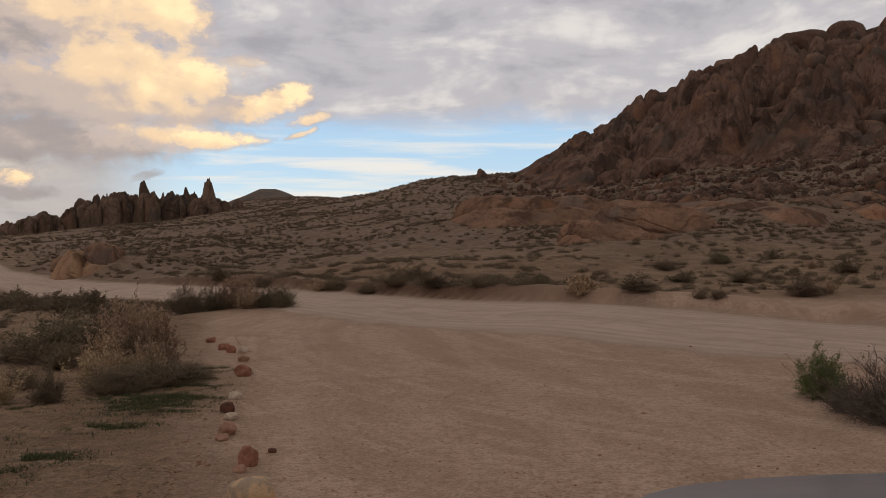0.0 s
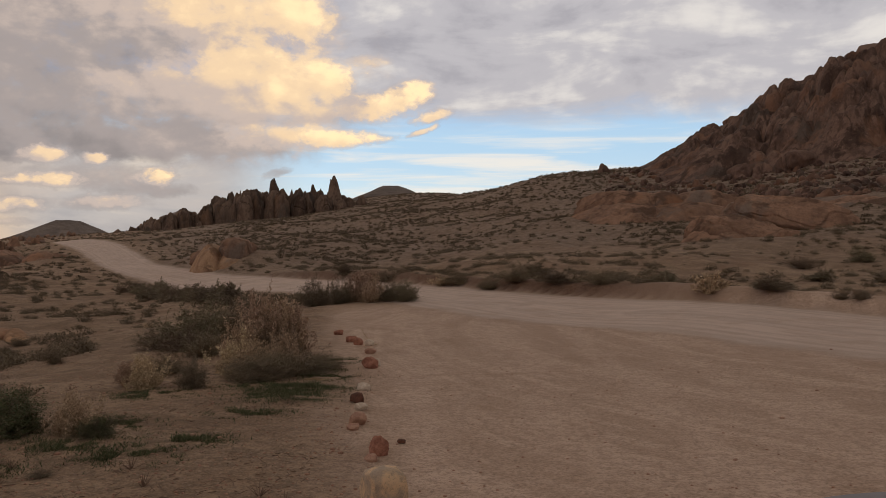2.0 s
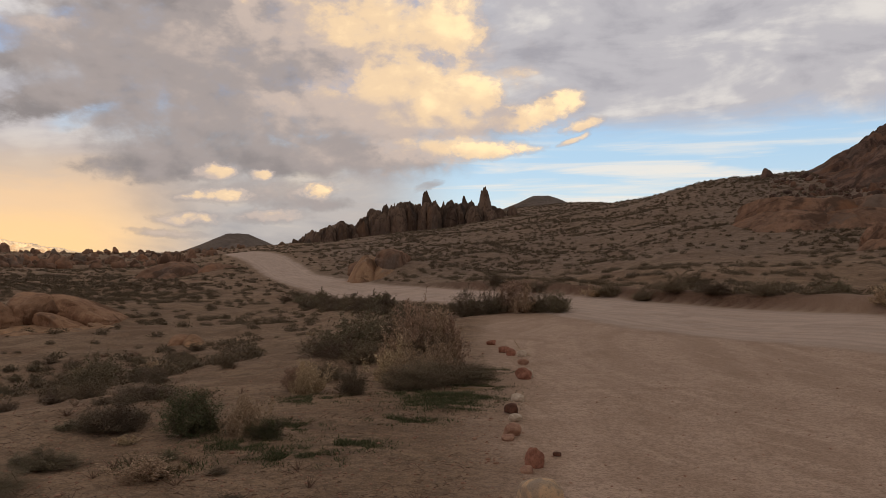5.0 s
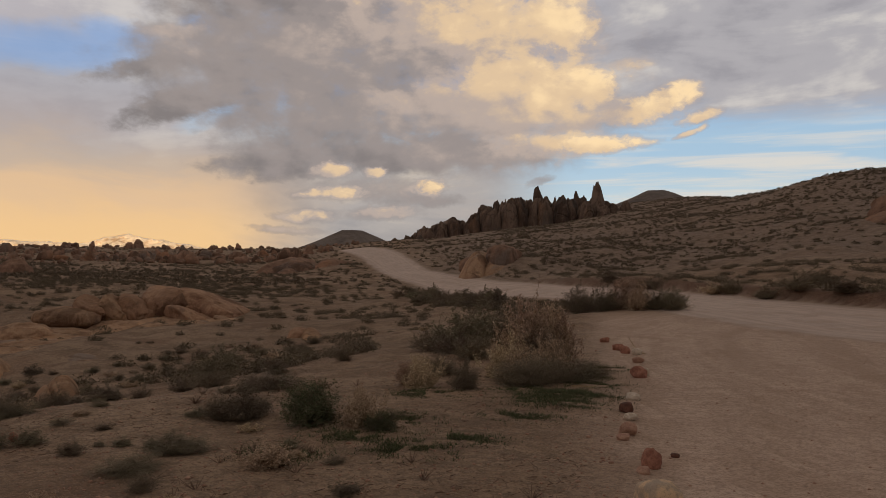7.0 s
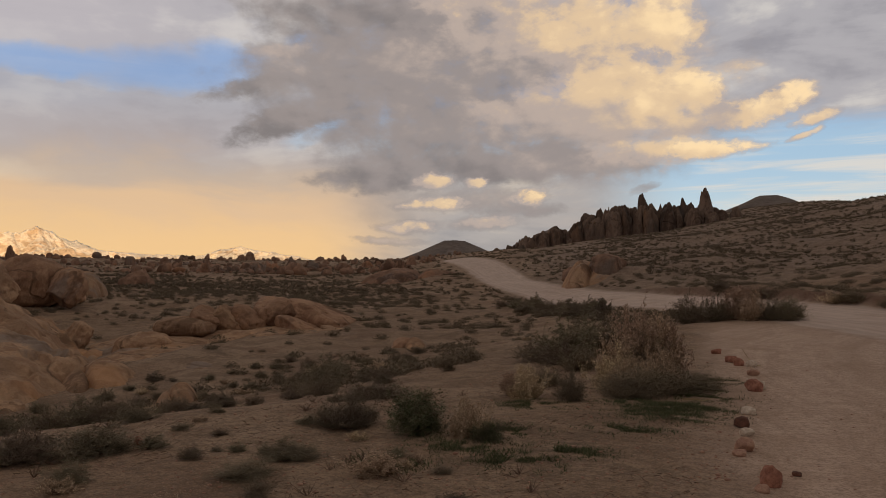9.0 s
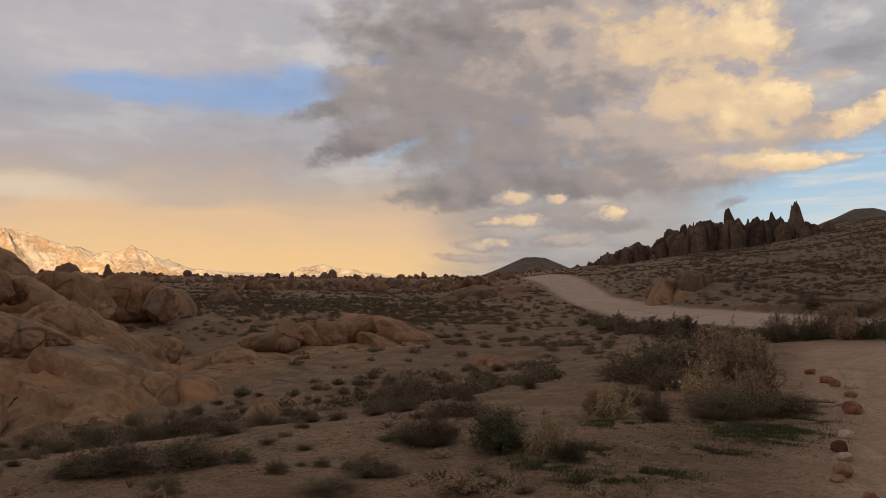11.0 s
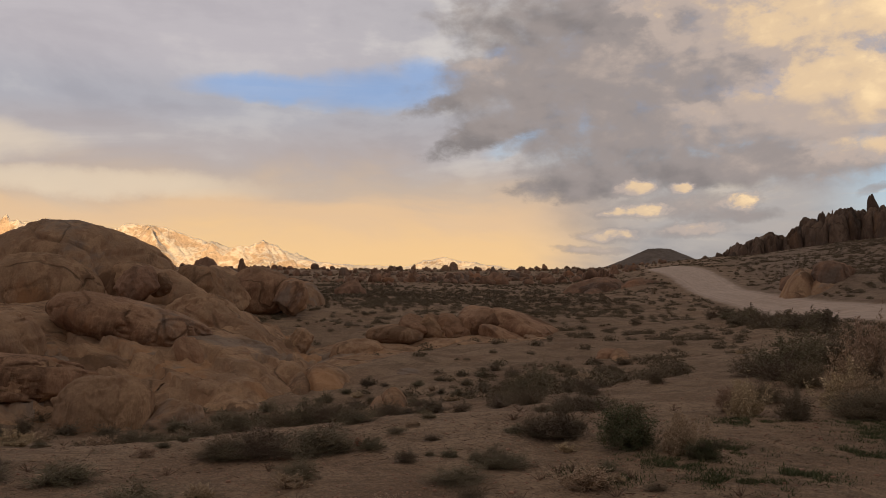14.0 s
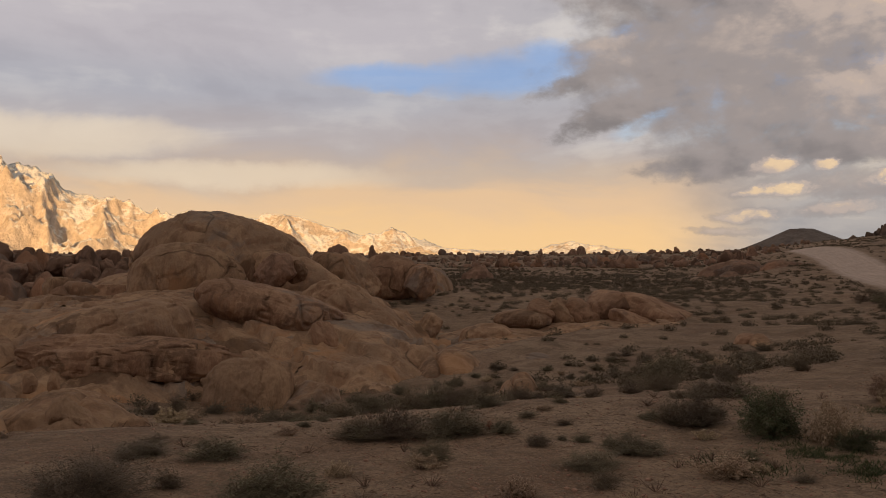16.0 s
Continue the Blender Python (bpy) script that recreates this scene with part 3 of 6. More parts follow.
# ---- mesh helpers ----
def mesh_from(name, verts, faces, mats, smooth_=True):
    me = bpy.data.meshes.new(name)
    me.from_pydata(verts if isinstance(verts, list) else verts.tolist(), [], faces if isinstance(faces, list) else faces.tolist())
    for m_ in (mats if isinstance(mats, (list, tuple)) else [mats]):
        me.materials.append(m_)
    me.polygons.foreach_set("use_smooth", [smooth_] * len(me.polygons))
    me.update()
    return me


def thing(name, label, category, place=None, group="", kind=""):
    """An Empty at a thing's base, which parents its parts."""
    ob = new(name)
    ob.empty_display_size = 0.1
    if place is not None:
        ob.matrix_world = place if isinstance(place, Matrix) else Matrix.Translation(place)
    return tagged(ob, label, category, group, kind)


def part_mesh(name, me, parent, m=None, label=""):
    ob = new(name, me)
    ob.parent = parent
    if m is not None:
        ob.matrix_basis = m
    return tagged(ob, label) if label else ob


def part(name, bm, mat, parent, label=""):
    me = bpy.data.meshes.new(name)
    bm.to_mesh(me)
    bm.free()
    me.materials.append(mat)
    me.polygons.foreach_set("use_smooth", [True] * len(me.polygons))
    return part_mesh(name, me, parent, None, label)


def quads(name, v, mats, n=4):
    """A mesh of loose faces of n corners each, from an array of their corners."""
    me = bpy.data.meshes.new(name)
    k = len(v)
    me.vertices.add(k)
    me.vertices.foreach_set("co", np.ascontiguousarray(v, dtype=np.float32).ravel())
    me.loops.add(k)
    me.loops.foreach_set("vertex_index", np.arange(k, dtype=np.int32))
    me.polygons.add(k // n)
    me.polygons.foreach_set("loop_start", np.arange(0, k, n, dtype=np.int32))
    me.materials.append(mats)
    me.update(calc_edges=True)
    return me


def grid_faces(na, nr, closed=False):
    i, j = np.meshgrid(np.arange(na if closed else na - 1), np.arange(nr - 1), indexing="ij")
    i2 = (i + 1) % na
    f = np.stack([i * nr + j, i2 * nr + j, i2 * nr + j + 1, i * nr + j + 1], -1)
    return f.reshape(-1, 4)


# ---- ground and dirt road: one sheet, out to the horizon ----
angles = np.concatenate([np.arange(-40, 96, 0.125), np.arange(96, 320, 2.5)])
steps = np.concatenate([[0.01], np.geomspace(0.5, 3, 8)[:-1], np.geomspace(3, 8, 62)[:-1], np.geomspace(8, 60, 150)[:-1], np.geomspace(60, 420, 140)[:-1], np.geomspace(420, 4900, 22)])
A, Rg = np.meshgrid(np.radians(angles), steps, indexing="ij")
gx, gy = (-Rg * np.sin(A)).ravel(), (Rg * np.cos(A)).ravel()
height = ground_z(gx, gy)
rd, side = road_side(gx, gy)
jag = (fbm(np.column_stack([gx, gy]) / 1.3, 3, 51) - 0.5) * 1.6
road_w = smooth(rd + jag * 0.6, 0.45, -0.55)
bank_w = smooth(rd + jag * 0.3, 0.0, 0.3) * smooth(rd + jag * 0.4, 2.0, 1.2) * (side > 0) * smooth(np.hypot(gx, gy), 75, 50)
lot_w = lot_mask(gx + jag * 0.5, gy) * (1 - road_w)
gaz, grr = np.degrees(np.arctan2(-gx, gy)), np.hypot(gx, gy)
stony_w = np.clip(0.7 * smooth(grr, 44, 80) * smooth(gaz, 32, 24) + 0.55 * smooth(grr + 30 * jag, 88, 130) * smooth(gaz, 3, -6), 0, 1)
gv = np.column_stack([gx, gy, height])
gf = grid_faces(len(angles), len(steps), True)[:, ::-1]
on_road = (road_w[gf].mean(1) > 0.5) & (np.hypot(gx, gy)[gf].mean(1) < 260)


def sheet_of(name, faces, label):
    used, inv = np.unique(faces.ravel(), return_inverse=True)
    me = mesh_from(name, gv[used], inv.reshape(-1, 4), SOIL)
    # distance across the way driven: along the road, and fanning out of the turnout
    turn = np.where(road_w[used] > 0.3, rd[used], np.degrees(np.arctan2(-(gx[used] - 3), gy[used] + 14)) * 0.28)
    for key, val in (("road", road_w[used]), ("lot", lot_w[used]), ("bank", bank_w[used]), ("across", turn), ("stony", stony_w[used]), ("bend", np.hypot(gx[used] - 19, gy[used] - 24))):
        me.attributes.new(key, "FLOAT", "POINT").data.foreach_set("value", val.astype(np.float32))
    return tagged(new(name, me), label, "ground" if name == "ground" else "road", kind="structure")


sheet_of("ground", gf[~on_road], "sandy desert ground with gravel and low rises")
sheet_of("road", gf[on_road], "pale graded dirt road with wheel tracks")

# ---- rocks ----
BALLS = {}


def ball(sub):
    if sub not in BALLS:
        bm = bmesh.new()
        bmesh.ops.create_icosphere(bm, subdivisions=sub, radius=1.0)
        BALLS[sub] = (np.array([v.co[:] for v in bm.verts]), [tuple(v.index for v in f.verts) for f in bm.faces])
        bm.free()
    return BALLS[sub]


def rock_shape(sub, seed, lump=0.22, facets=5, crack=0.03, blocky=0.35, taper=0.0, shell=0.0, stretch=(1, 1, 1)):
    """A weathered boulder of radius about 1: flattened by a few joints, lumpy, split by cracks."""
    rng = np.random.default_rng(seed)
    v, f = ball(sub)
    p = v.copy()
    n4 = (np.abs(p) ** 4).sum(1) ** 0.25
    p = p * (1 + blocky * (1 / n4 - 1))[:, None]
    for _ in range(facets):
        n = rng.normal(size=3)
        n /= np.linalg.norm(n)
        s = p @ n - rng.uniform(0.62, 0.92)
        p = p - np.outer(np.maximum(s, 0) * 0.85, n)
    q = v * np.array(stretch) + seed * 7.31
    out_ = 1 + lump * 2 * (fbm(q * 1.35, 3, seed) - 0.5) + lump * 0.5 * (fbm(q * 4.2, 3, seed + 5) - 0.5)
    line_ = np.abs(vnoise(q * 1.5 + 0.4 * vnoise(q * 3, 2)[:, None], seed + 9) - 0.5)
    out_ -= crack * 2.0 * np.exp(-(line_ / 0.022) ** 2)
    out_ += 0.02 * (fbm(q * 13.0, 2, seed + 3) - 0.5)
    # sheets that have flaked away and left a sharp edge, and dents
    if shell:
        wav = 0.35 * fbm(q * 2.6, 3, seed + 21)[:, None]
        for k_, (f_, w_) in enumerate(((0.9, 1.0), (1.7, 0.6), (3.1, 0.3))):
            out_ -= shell * w_ * smooth(vnoise(q * f_ + wav + 5.1 * k_, seed + 22 + k_), 0.50, 0.53)
        out_ -= 0.35 * shell * smooth(fbm(q * 5.5, 3, seed + 27), 0.56, 0.72)
    p = p * out_[:, None]
    if taper:
        k = 1 - taper * smooth(p[:, 2], -0.6, 1.0)
        p[:, 0] *= k
        p[:, 1] *= k
    return p, f


def boulder(name, label, azimuth, r, top, base, half, mat, seed, depth=1.0, full=False, tilt=0.0, sub=5, group="", category="rock", **shape):
    """A rock by its bearing and distance, the height angles of its crown and foot and its half width, in degrees."""
    zt, zb = EYE + r * math.tan(radians(top)), EYE + r * math.tan(radians(base))
    a = r * math.tan(radians(half))
    zc = (zt + zb) / 2 if full else zb - 0.12 * (zt - zb)
    axes = np.array([a, a * depth, zt - zc])
    p, f = rock_shape(sub, seed, stretch=tuple(axes / axes.prod() ** (1 / 3)), **shape)
    p = p / np.array([np.abs(p[:, 0]).max(), np.abs(p[:, 1]).max(), p[:, 2].max()])
    p = p * axes
    ob = new(name, mesh_from(name, p, f, mat))
    ob.matrix_world = Matrix.Translation((-r * math.sin(radians(azimuth)), r * math.cos(radians(azimuth)), zc)) @ pose(0, 0, 0, 0, 0, azimuth) @ pose(0, 0, 0, 0, tilt, 0)
    return tagged(ob, label, category, group)


def mass(label, u, v, hw, hh, r, tilt, mat, seed, depth=0.9, sub=5, bury=0.35, **shape):
    """One rock of an outcrop: bearing and height angle of its middle, half width and half height in degrees, distance, lean."""
    name = "rock_slab" if "slab" in label or "sheet" in label else "boulder"
    shape.setdefault("shell", 0.06)
    return boulder(name, label, u, r, v + hh, v - hh * (1 + 2 * bury), hw, mat, seed, depth, True, tilt, sub, "rocks on the bank" if r < 20 else "rocks on the great outcrop" if u > 58 else "row of tilted slabs" if u > 28 else "rocks beyond the road", **shape)


CROWNS = []


def crown(azimuth, r, top, half, depth, steep=0.55):
    """One rounded swelling of an outcrop: bearing, distance, height angle of its crown, half width in degrees, half depth in metres."""
    CROWNS.append((azimuth, r + 0.3 * depth, top, half * 1.08, depth * 1.5, steep))


ROCK_AREAS = []


def outcrop(name, label, mat, a0, a1, r0, r1, da, nr, seed, rubble=0.0, cell=1.5, relief=1.0, seam=0.25, lie=0.3, blend=0.25, grooves=(), piece="rock", shelf=0.0, shelf_top=99.0):
    """Bare rock swelling out of the sand: the crowns given so far, joined, with seams between them."""
    aa, rr = np.radians(np.arange(a0, a1, da)), np.linspace(r0, r1, nr)
    Aa, Rr = np.meshgrid(aa, rr, indexing="ij")
    x, y, deg, rad = (-Rr * np.sin(Aa)).ravel(), (Rr * np.cos(Aa)).ravel(), np.degrees(Aa).ravel(), Rr.ravel()
    p = np.column_stack([x, y])
    g = ground_z(x, y)
    scale = (r0 + r1) / 90.0
    wob = 1.0 + 0.5 * (fbm(p / (r0 * 0.05), 3, seed) - 0.5)
    z = np.full(len(x), -99.0)
    second = z.copy()
    owner = np.zeros(len(x), int)
    edge = np.full(len(x), 9.0)
    for i, (a, r, top, half, depth, steep) in enumerate(CROWNS):
        w = r * math.tan(radians(half))
        u = (deg - a) * math.pi / 180 * rad / w
        v = (rad - r) / depth
        q = np.sqrt(u * u + v * v) * (wob + 0.22 * (fbm(p / (w * 0.6) + 3.1 * i, 3, seed + i) - 0.5))
        g0 = float(ground_z([-r * math.sin(radians(a))], [r * math.cos(radians(a))])[0]) - 0.5
        h = max(EYE + r * math.tan(radians(top)) - g0, 0.1)
        share = np.maximum(1 - q ** 2.2, 0) ** (steep + lie)
        zi = (1 - share) * (g - 0.45) + share * (g0 + h) - 2.0 * np.maximum(q - 1, 0)
        owner = np.where(zi > z, i, owner)
        second = np.maximum(second, np.minimum(z, zi))
        gap_ = np.abs(z - zi)
        z = np.maximum(z, zi) + blend * scale * 0.25 * np.maximum(1 - gap_ / (blend * scale), 0) ** 2
        edge = np.minimum(edge, q)
    z = z - seam * scale * np.exp(-((z - second) / (0.16 * scale)) ** 2) * (edge < 1.0)
    z = z + relief * scale * (0.6 * (fbm(p / (1.9 * scale), 4, seed + 40) - 0.5) + 0.11 * (fbm(p / (0.42 * scale), 3, seed + 44) - 0.5))
    crk = np.abs(fbm(p / (2.6 * scale) + 0.3 * fbm(p / scale, 2, 9)[:, None], 2, seed + 50) - 0.5)
    z = z - 0.20 * relief * scale * np.exp(-(crk / 0.012) ** 2)
    long_ = np.abs(vnoise(p / (5.5 * scale) + 0.5 * fbm(p / (2.0 * scale), 2, 19)[:, None], seed + 52) - 0.5)
    z = z - 0.5 * scale * min(relief, 0.7) * np.exp(-(long_ / 0.013) ** 2)
    # sheets of rock that end in low steps
    if shelf:
        thick = shelf * (0.7 + 0.6 * vnoise(p / 7.0, seed + 81))
        s_ = (z + 0.22 * (p @ np.array([0.8, 0.6])) + 1.1 * fbm(p / 4.5, 3, seed + 80)) / thick
        fr_ = s_ - np.floor(s_)
        z = z + thick * 0.62 * (smooth(fr_, 0.62, 1.0) - fr_) * smooth(z - g, 0.3, 1.3) * smooth(z, shelf_top, shelf_top - 1.0)
    # slanting bedding and a few open seams
    t_ = p @ np.array([[0.8, -0.6], [0.6, 0.8]])
    z = z + relief * scale * 0.35 * (fbm(t_ / (np.array([3.2, 0.7]) * scale), 3, seed + 70) - 0.5)
    for (ga0, gr0), (ga1, gr1), deep in grooves:
        t = np.clip((deg - ga0) / (ga1 - ga0), 0, 1)
        z = z - deep * np.exp(-((rad - gr0 - t * (gr1 - gr0) - 0.5 * np.sin(9 * t)) / 0.27) ** 2) * (t > 0) * (t < 1)
    if rubble:
        z = z + rubble * (domes(p, cell, seed + 60) + 0.5 * domes(p, cell * 0.45, seed + 61) - 0.45) * smooth(edge, 1.05, 0.85)
    z = np.where(edge < 1.12, z, g - 0.6)
    ROCK_AREAS.extend((a, r, half, depth) for a, r, top, half, depth, steep in CROWNS)
    CROWNS.clear()
    keep = z > g - 0.5
    f = grid_faces(len(aa), len(rr))[:, ::-1]
    f = f[keep[f].any(1)]
    whole = thing(name, label, "rock outcrop")
    full = np.column_stack([x, y, z])
    mine = owner[f[:, 0]]
    for k in np.unique(mine):
        fk = f[mine == k]
        if len(fk) < 60:
            mine[mine == k] = mine[len(mine) // 2]
    for k in np.unique(mine):
        fk = f[mine == k]
        used, inv = np.unique(fk.ravel(), return_inverse=True)
        inv = inv.reshape(-1, 4)
        lab = np.arange(len(used))
        for _ in range(400):
            low_ = lab[inv].min(1)
            nxt = lab.copy()
            np.minimum.at(nxt, inv.ravel(), np.repeat(low_, 4))
            nxt = nxt[nxt]
            if (nxt == lab).all():
                break
            lab = nxt
        piece_of = lab[inv[:, 0]]
        for c_ in np.unique(piece_of):
            fc = inv[piece_of == c_]
            if len(fc) < 6:
                continue
            u2, i2 = np.unique(fc.ravel(), return_inverse=True)
            part_mesh(piece, mesh_from(piece, full[used][u2], i2.reshape(-1, 4), mat), whole)
    return whole


# the great rounded outcrop across the wash
CROWNS.append((73.5, 48.5, -0.2, 15.0, 22.0, 0.95))
CROWNS.append((83.0, 40.0, -1.8, 11.0, 15.0, 0.95))
CROWNS.append((65.0, 40.0, -2.1, 7.5, 13.0, 0.95))
for a, r, t, h, d_, s_ in [(65.6, 46, -1.1, 5.0, 8, 0.9), (80.8, 33, -3.0, 8.0, 7, 0.8), (75.0, 34, -3.2, 5.0, 6, 1.0), (68.8, 34, -3.8, 3.8, 5, 1.0), (66.4, 34, -3.6, 3.6, 5, 0.8), (63.4, 44, -1.2, 4.0, 7, 1.0),
                           (61.2, 42, -2.4, 2.4, 5, 1.0), (63.0, 32, -5.2, 3.0, 4.5, 1.0), (88.0, 38, -1.4, 5, 8, 0.8), (83.5, 48, -0.8, 4.5, 7, 0.7), (78.6, 59, 0.6, 3.6, 6, 0.6)]:
    crown(a, r, t, h, d_, s_)
outcrop("granite_outcrop", "great rounded tan granite outcrop with dark seams", GRANITE, 57, 96, 20, 68, 0.1, 320, 300, 0.04, 1.1, 0.42, 0.35, 0.3, 1.0, shelf=0.6, shelf_top=1.6,
        grooves=[((72.5, 37), (64.5, 39.5), 0.9), ((84, 36), (76, 33), 0.7), ((83, 42), (77, 40), 0.8), ((67, 42), (62, 40), 0.6), ((90, 42), (82, 46), 0.8)])
mass("great domed granite cap split by a slanting crack", 72.36, 1.57, 6.54, 3.04, 51.0, 16, GRANITE, 301, depth=0.7, sub=6, facets=0, lump=0.06, blocky=0.1, shell=0.035)
mass("sheer rounded granite face under the domed cap", 74.90, 0.27, 4.03, 2.43, 47.0, 8, GRANITE, 302, depth=0.7, sub=6, facets=1, lump=0.06, blocky=0.25, shell=0.03)
mass("smooth granite flank sloping off the dome", 67.86, 0.23, 4.29, 1.60, 49.0, 24, GRANITE, 303, depth=0.8, facets=2, lump=0.10)
mass("dark split boulder lodged on the granite shoulder", 69.13, 0.71, 1.56, 1.21, 44.0, -24, RED_GRANITE, 304, bury=0.05, depth=0.9, facets=6, lump=0.2, blocky=0.5)
mass("pale block wedged beside the dark boulder", 67.66, 0.70, 0.94, 0.80, 44.5, -18, GRANITE, 305, bury=0.05, depth=0.9, facets=6, blocky=0.5)
mass("rounded granite hump behind the shoulder", 64.53, 0.61, 2.80, 1.28, 53.0, 10, GRANITE, 306, depth=0.8, facets=2)
mass("rusty rounded hump with a split end", 61.15, 0.59, 2.32, 1.36, 60.0, 7, RUST_GRANITE, 307, depth=0.9, facets=2, lump=0.1)
mass("split granite block at the end of the hump", 59.07, 0.10, 1.20, 1.08, 58.0, 20, RUST_GRANITE, 308, facets=5, blocky=0.5)
mass("long smooth reddish granite slab", 69.59, -1.95, 5.54, 1.64, 37.0, 15, RUST_GRANITE, 309, bury=0.05, depth=0.7, sub=6, facets=1, lump=0.07, blocky=0.3)
mass("broad granite shoulder falling to the wash", 63.86, -2.34, 4.21, 2.00, 41.0, 26, GRANITE, 310, depth=0.8, sub=6, facets=3, lump=0.12)
mass("orange-stained granite wall under the slab", 66.77, -4.88, 2.26, 2.03, 35.0, 14, RUST_GRANITE, 311, depth=0.8, facets=5, lump=0.14, blocky=0.5)
mass("upright leaning granite block with a dark crack", 65.64, -4.52, 0.96, 1.84, 33.0, -14, RUST_GRANITE, 312, bury=0.05, depth=0.9, facets=5, lump=0.1, blocky=0.6)
mass("rounded granite spur running into the wash", 62.36, -3.70, 2.48, 1.60, 39.0, 32, GRANITE, 313, depth=0.9, facets=4, lump=0.14)
mass("small upright granite boulders in the wash", 58.49, -3.06, 0.88, 0.80, 42.0, 30, GRANITE, 314, facets=5, blocky=0.5)
mass("grey stained granite sheet before the dome", 75.00, -2.39, 5.00, 1.37, 39.0, 3, GRANITE, 315, depth=0.9, facets=2, lump=0.08)
mass("smooth granite ramp rising toward the dome", 80.27, -3.31, 5.78, 1.85, 33.5, -12, GRANITE, 316, depth=0.8, sub=6, facets=2, lump=0.08)
mass("long dark-varnished slab undercut at its foot", 78.19, -5.00, 7.17, 1.59, 29.5, 4, RUST_GRANITE, 317, bury=0.05, depth=0.55, sub=6, facets=3, lump=0.10, blocky=0.4, shell=0.10)
mass("orange granite nose over a dark hollow", 76.71, -5.58, 1.58, 1.14, 28.3, 10, GRANITE, 318, bury=0.05, depth=0.8, facets=4, blocky=0.5)
mass("split granite block beside the orange nose", 74.87, -5.50, 1.44, 1.25, 28.6, -14, GRANITE, 319, bury=0.05, depth=0.8, facets=5, blocky=0.5)
mass("swelling tan granite boulder cut by a curved seam", 71.20, -7.37, 3.26, 2.36, 26.5, 9, GRANITE, 320, depth=0.8, sub=6, facets=2, lump=0.10, blocky=0.3)
mass("low granite hump at the edge of the wash", 66.77, -8.21, 2.11, 1.29, 26.0, 14, GRANITE, 321, depth=0.9, facets=3)
mass("low granite hump sinking into sand", 63.95, -6.89, 2.34, 1.01, 30.0, 22, GRANITE, 322, depth=0.9, facets=3)
mass("smooth pale granite knob on the bank", 82.38, -8.50, 1.58, 1.26, 14.6, 8, GRANITE, 323, depth=0.8, facets=3)
mass("smooth pale granite knob on the bank", 78.67, -9.55, 1.36, 1.01, 14.3, 10, GRANITE, 324, depth=0.8, facets=3)
mass("small rounded pale rock on the bank", 84.66, -6.11, 0.54, 0.46, 16.5, 0, GRANITE, 325)
mass("small rounded pale rock on the bank", 83.22, -6.23, 0.42, 0.46, 16.3, 0, GRANITE, 326)
# stacked thin slabs and tumbled blocks up to the broken ridge
rng = random.Random(41)
for k in range(34):
    u, v = rng.uniform(79.5, 92), rng.uniform(-3.6, -0.2)
    w = rng.uniform(0.7, 1.9)
    mass("weathered granite block in a tumbled stack", u, v, w, w * rng.uniform(0.25, 0.55), 42 + 3.2 * (v + 3.6), rng.randint(-8, 14), rng.choice([GRANITE, GRANITE, RUST_GRANITE]), 700 + k, sub=4, facets=6, blocky=0.6, lump=0.14)
for k in range(46):
    u = rng.uniform(76.5, 92)
    top = 1.75 + 0.35 * math.sin(1.9 * u) + 0.25 * math.sin(4.3 * u + 1)
    v = top - 2.6 * rng.random() ** 1.4
    w = rng.uniform(0.4, 1.15)
    mass("rough red-brown block of the broken ridge", u, v - 0.3, w, w * rng.uniform(0.5, 0.95), 62 + 6.5 * (v + 0.9), rng.randint(-25, 25), RED_GRANITE, 760 + k, sub=4, facets=9, blocky=0.6, lump=0.2)
crown(82.6, 15.5, -6.9, 5.4, 1.8, 0.7)
crown(88.0, 14.5, -7.2, 3.0, 1.5, 0.7)
outcrop("rock_bank", "low pale granite bank edged with scrub", GRANITE, 75, 93, 12.5, 18.5, 0.12, 90, 330, 0.03, 0.5)
# humps behind it and the broken ridge on the skyline
crown(63.9, 66, 1.8, 2.8, 4, 0.5)
crown(61.2, 70, 1.65, 2.6, 4, 0.5)
crown(59.4, 68, 1.0, 1.2, 2.5, 0.4)
crown(58.1, 67, 0.7, 1.2, 2.5, 0.4)
crown(65.8, 72, 1.9, 2.0, 4, 0.5)
outcrop("granite_hump", "rounded brown granite hump behind the outcrop", GRANITE, 55, 69, 61, 78, 0.1, 110, 340, 0.25, 2.0, 0.7)
for k in range(16):
    crown(76 + k * 1.05, 84 + 9 * math.sin(2.3 * k), 1.3 + 0.35 * math.sin(1.7 * k) + 0.03 * k, 1.3 + 0.4 * math.sin(3.3 * k), 4 + math.sin(k), 0.35)
for k in range(11):
    crown(78 + k * 1.4, 66 + 5 * math.sin(2.9 * k), -0.2 + 0.5 * math.sin(2.1 * k), 1.8 + 0.5 * math.sin(1.3 * k), 4, 0.45)
outcrop("broken_ridge", "rugged ridge of broken brown granite", RED_GRANITE, 72, 98, 48, 102, 0.08, 250, 350, 0.9, 1.9, 0.8, 0.4, 0.6)
boulder("boulder", "dark crest boulder behind the granite humps", 65.0, 95, 2.6, 0.6, 1.2, RED_GRANITE, 35, group="skyline boulders")
boulder("boulder", "small dark knob of rock on the skyline", 62.5, 95, 2.55, 0.6, 0.42, RED_GRANITE, 36, group="skyline boulders")
boulder("boulder", "reddish lone rock beyond the scrub flat", 54.8, 85, 1.05, -0.5, 1.4, RED_GRANITE, 37, 0.8, group="skyline boulders")
crown(37.4, 118, 1.15, 2.4, 6, 0.7)
crown(34.9, 116, 1.0, 1.6, 5, 0.7)
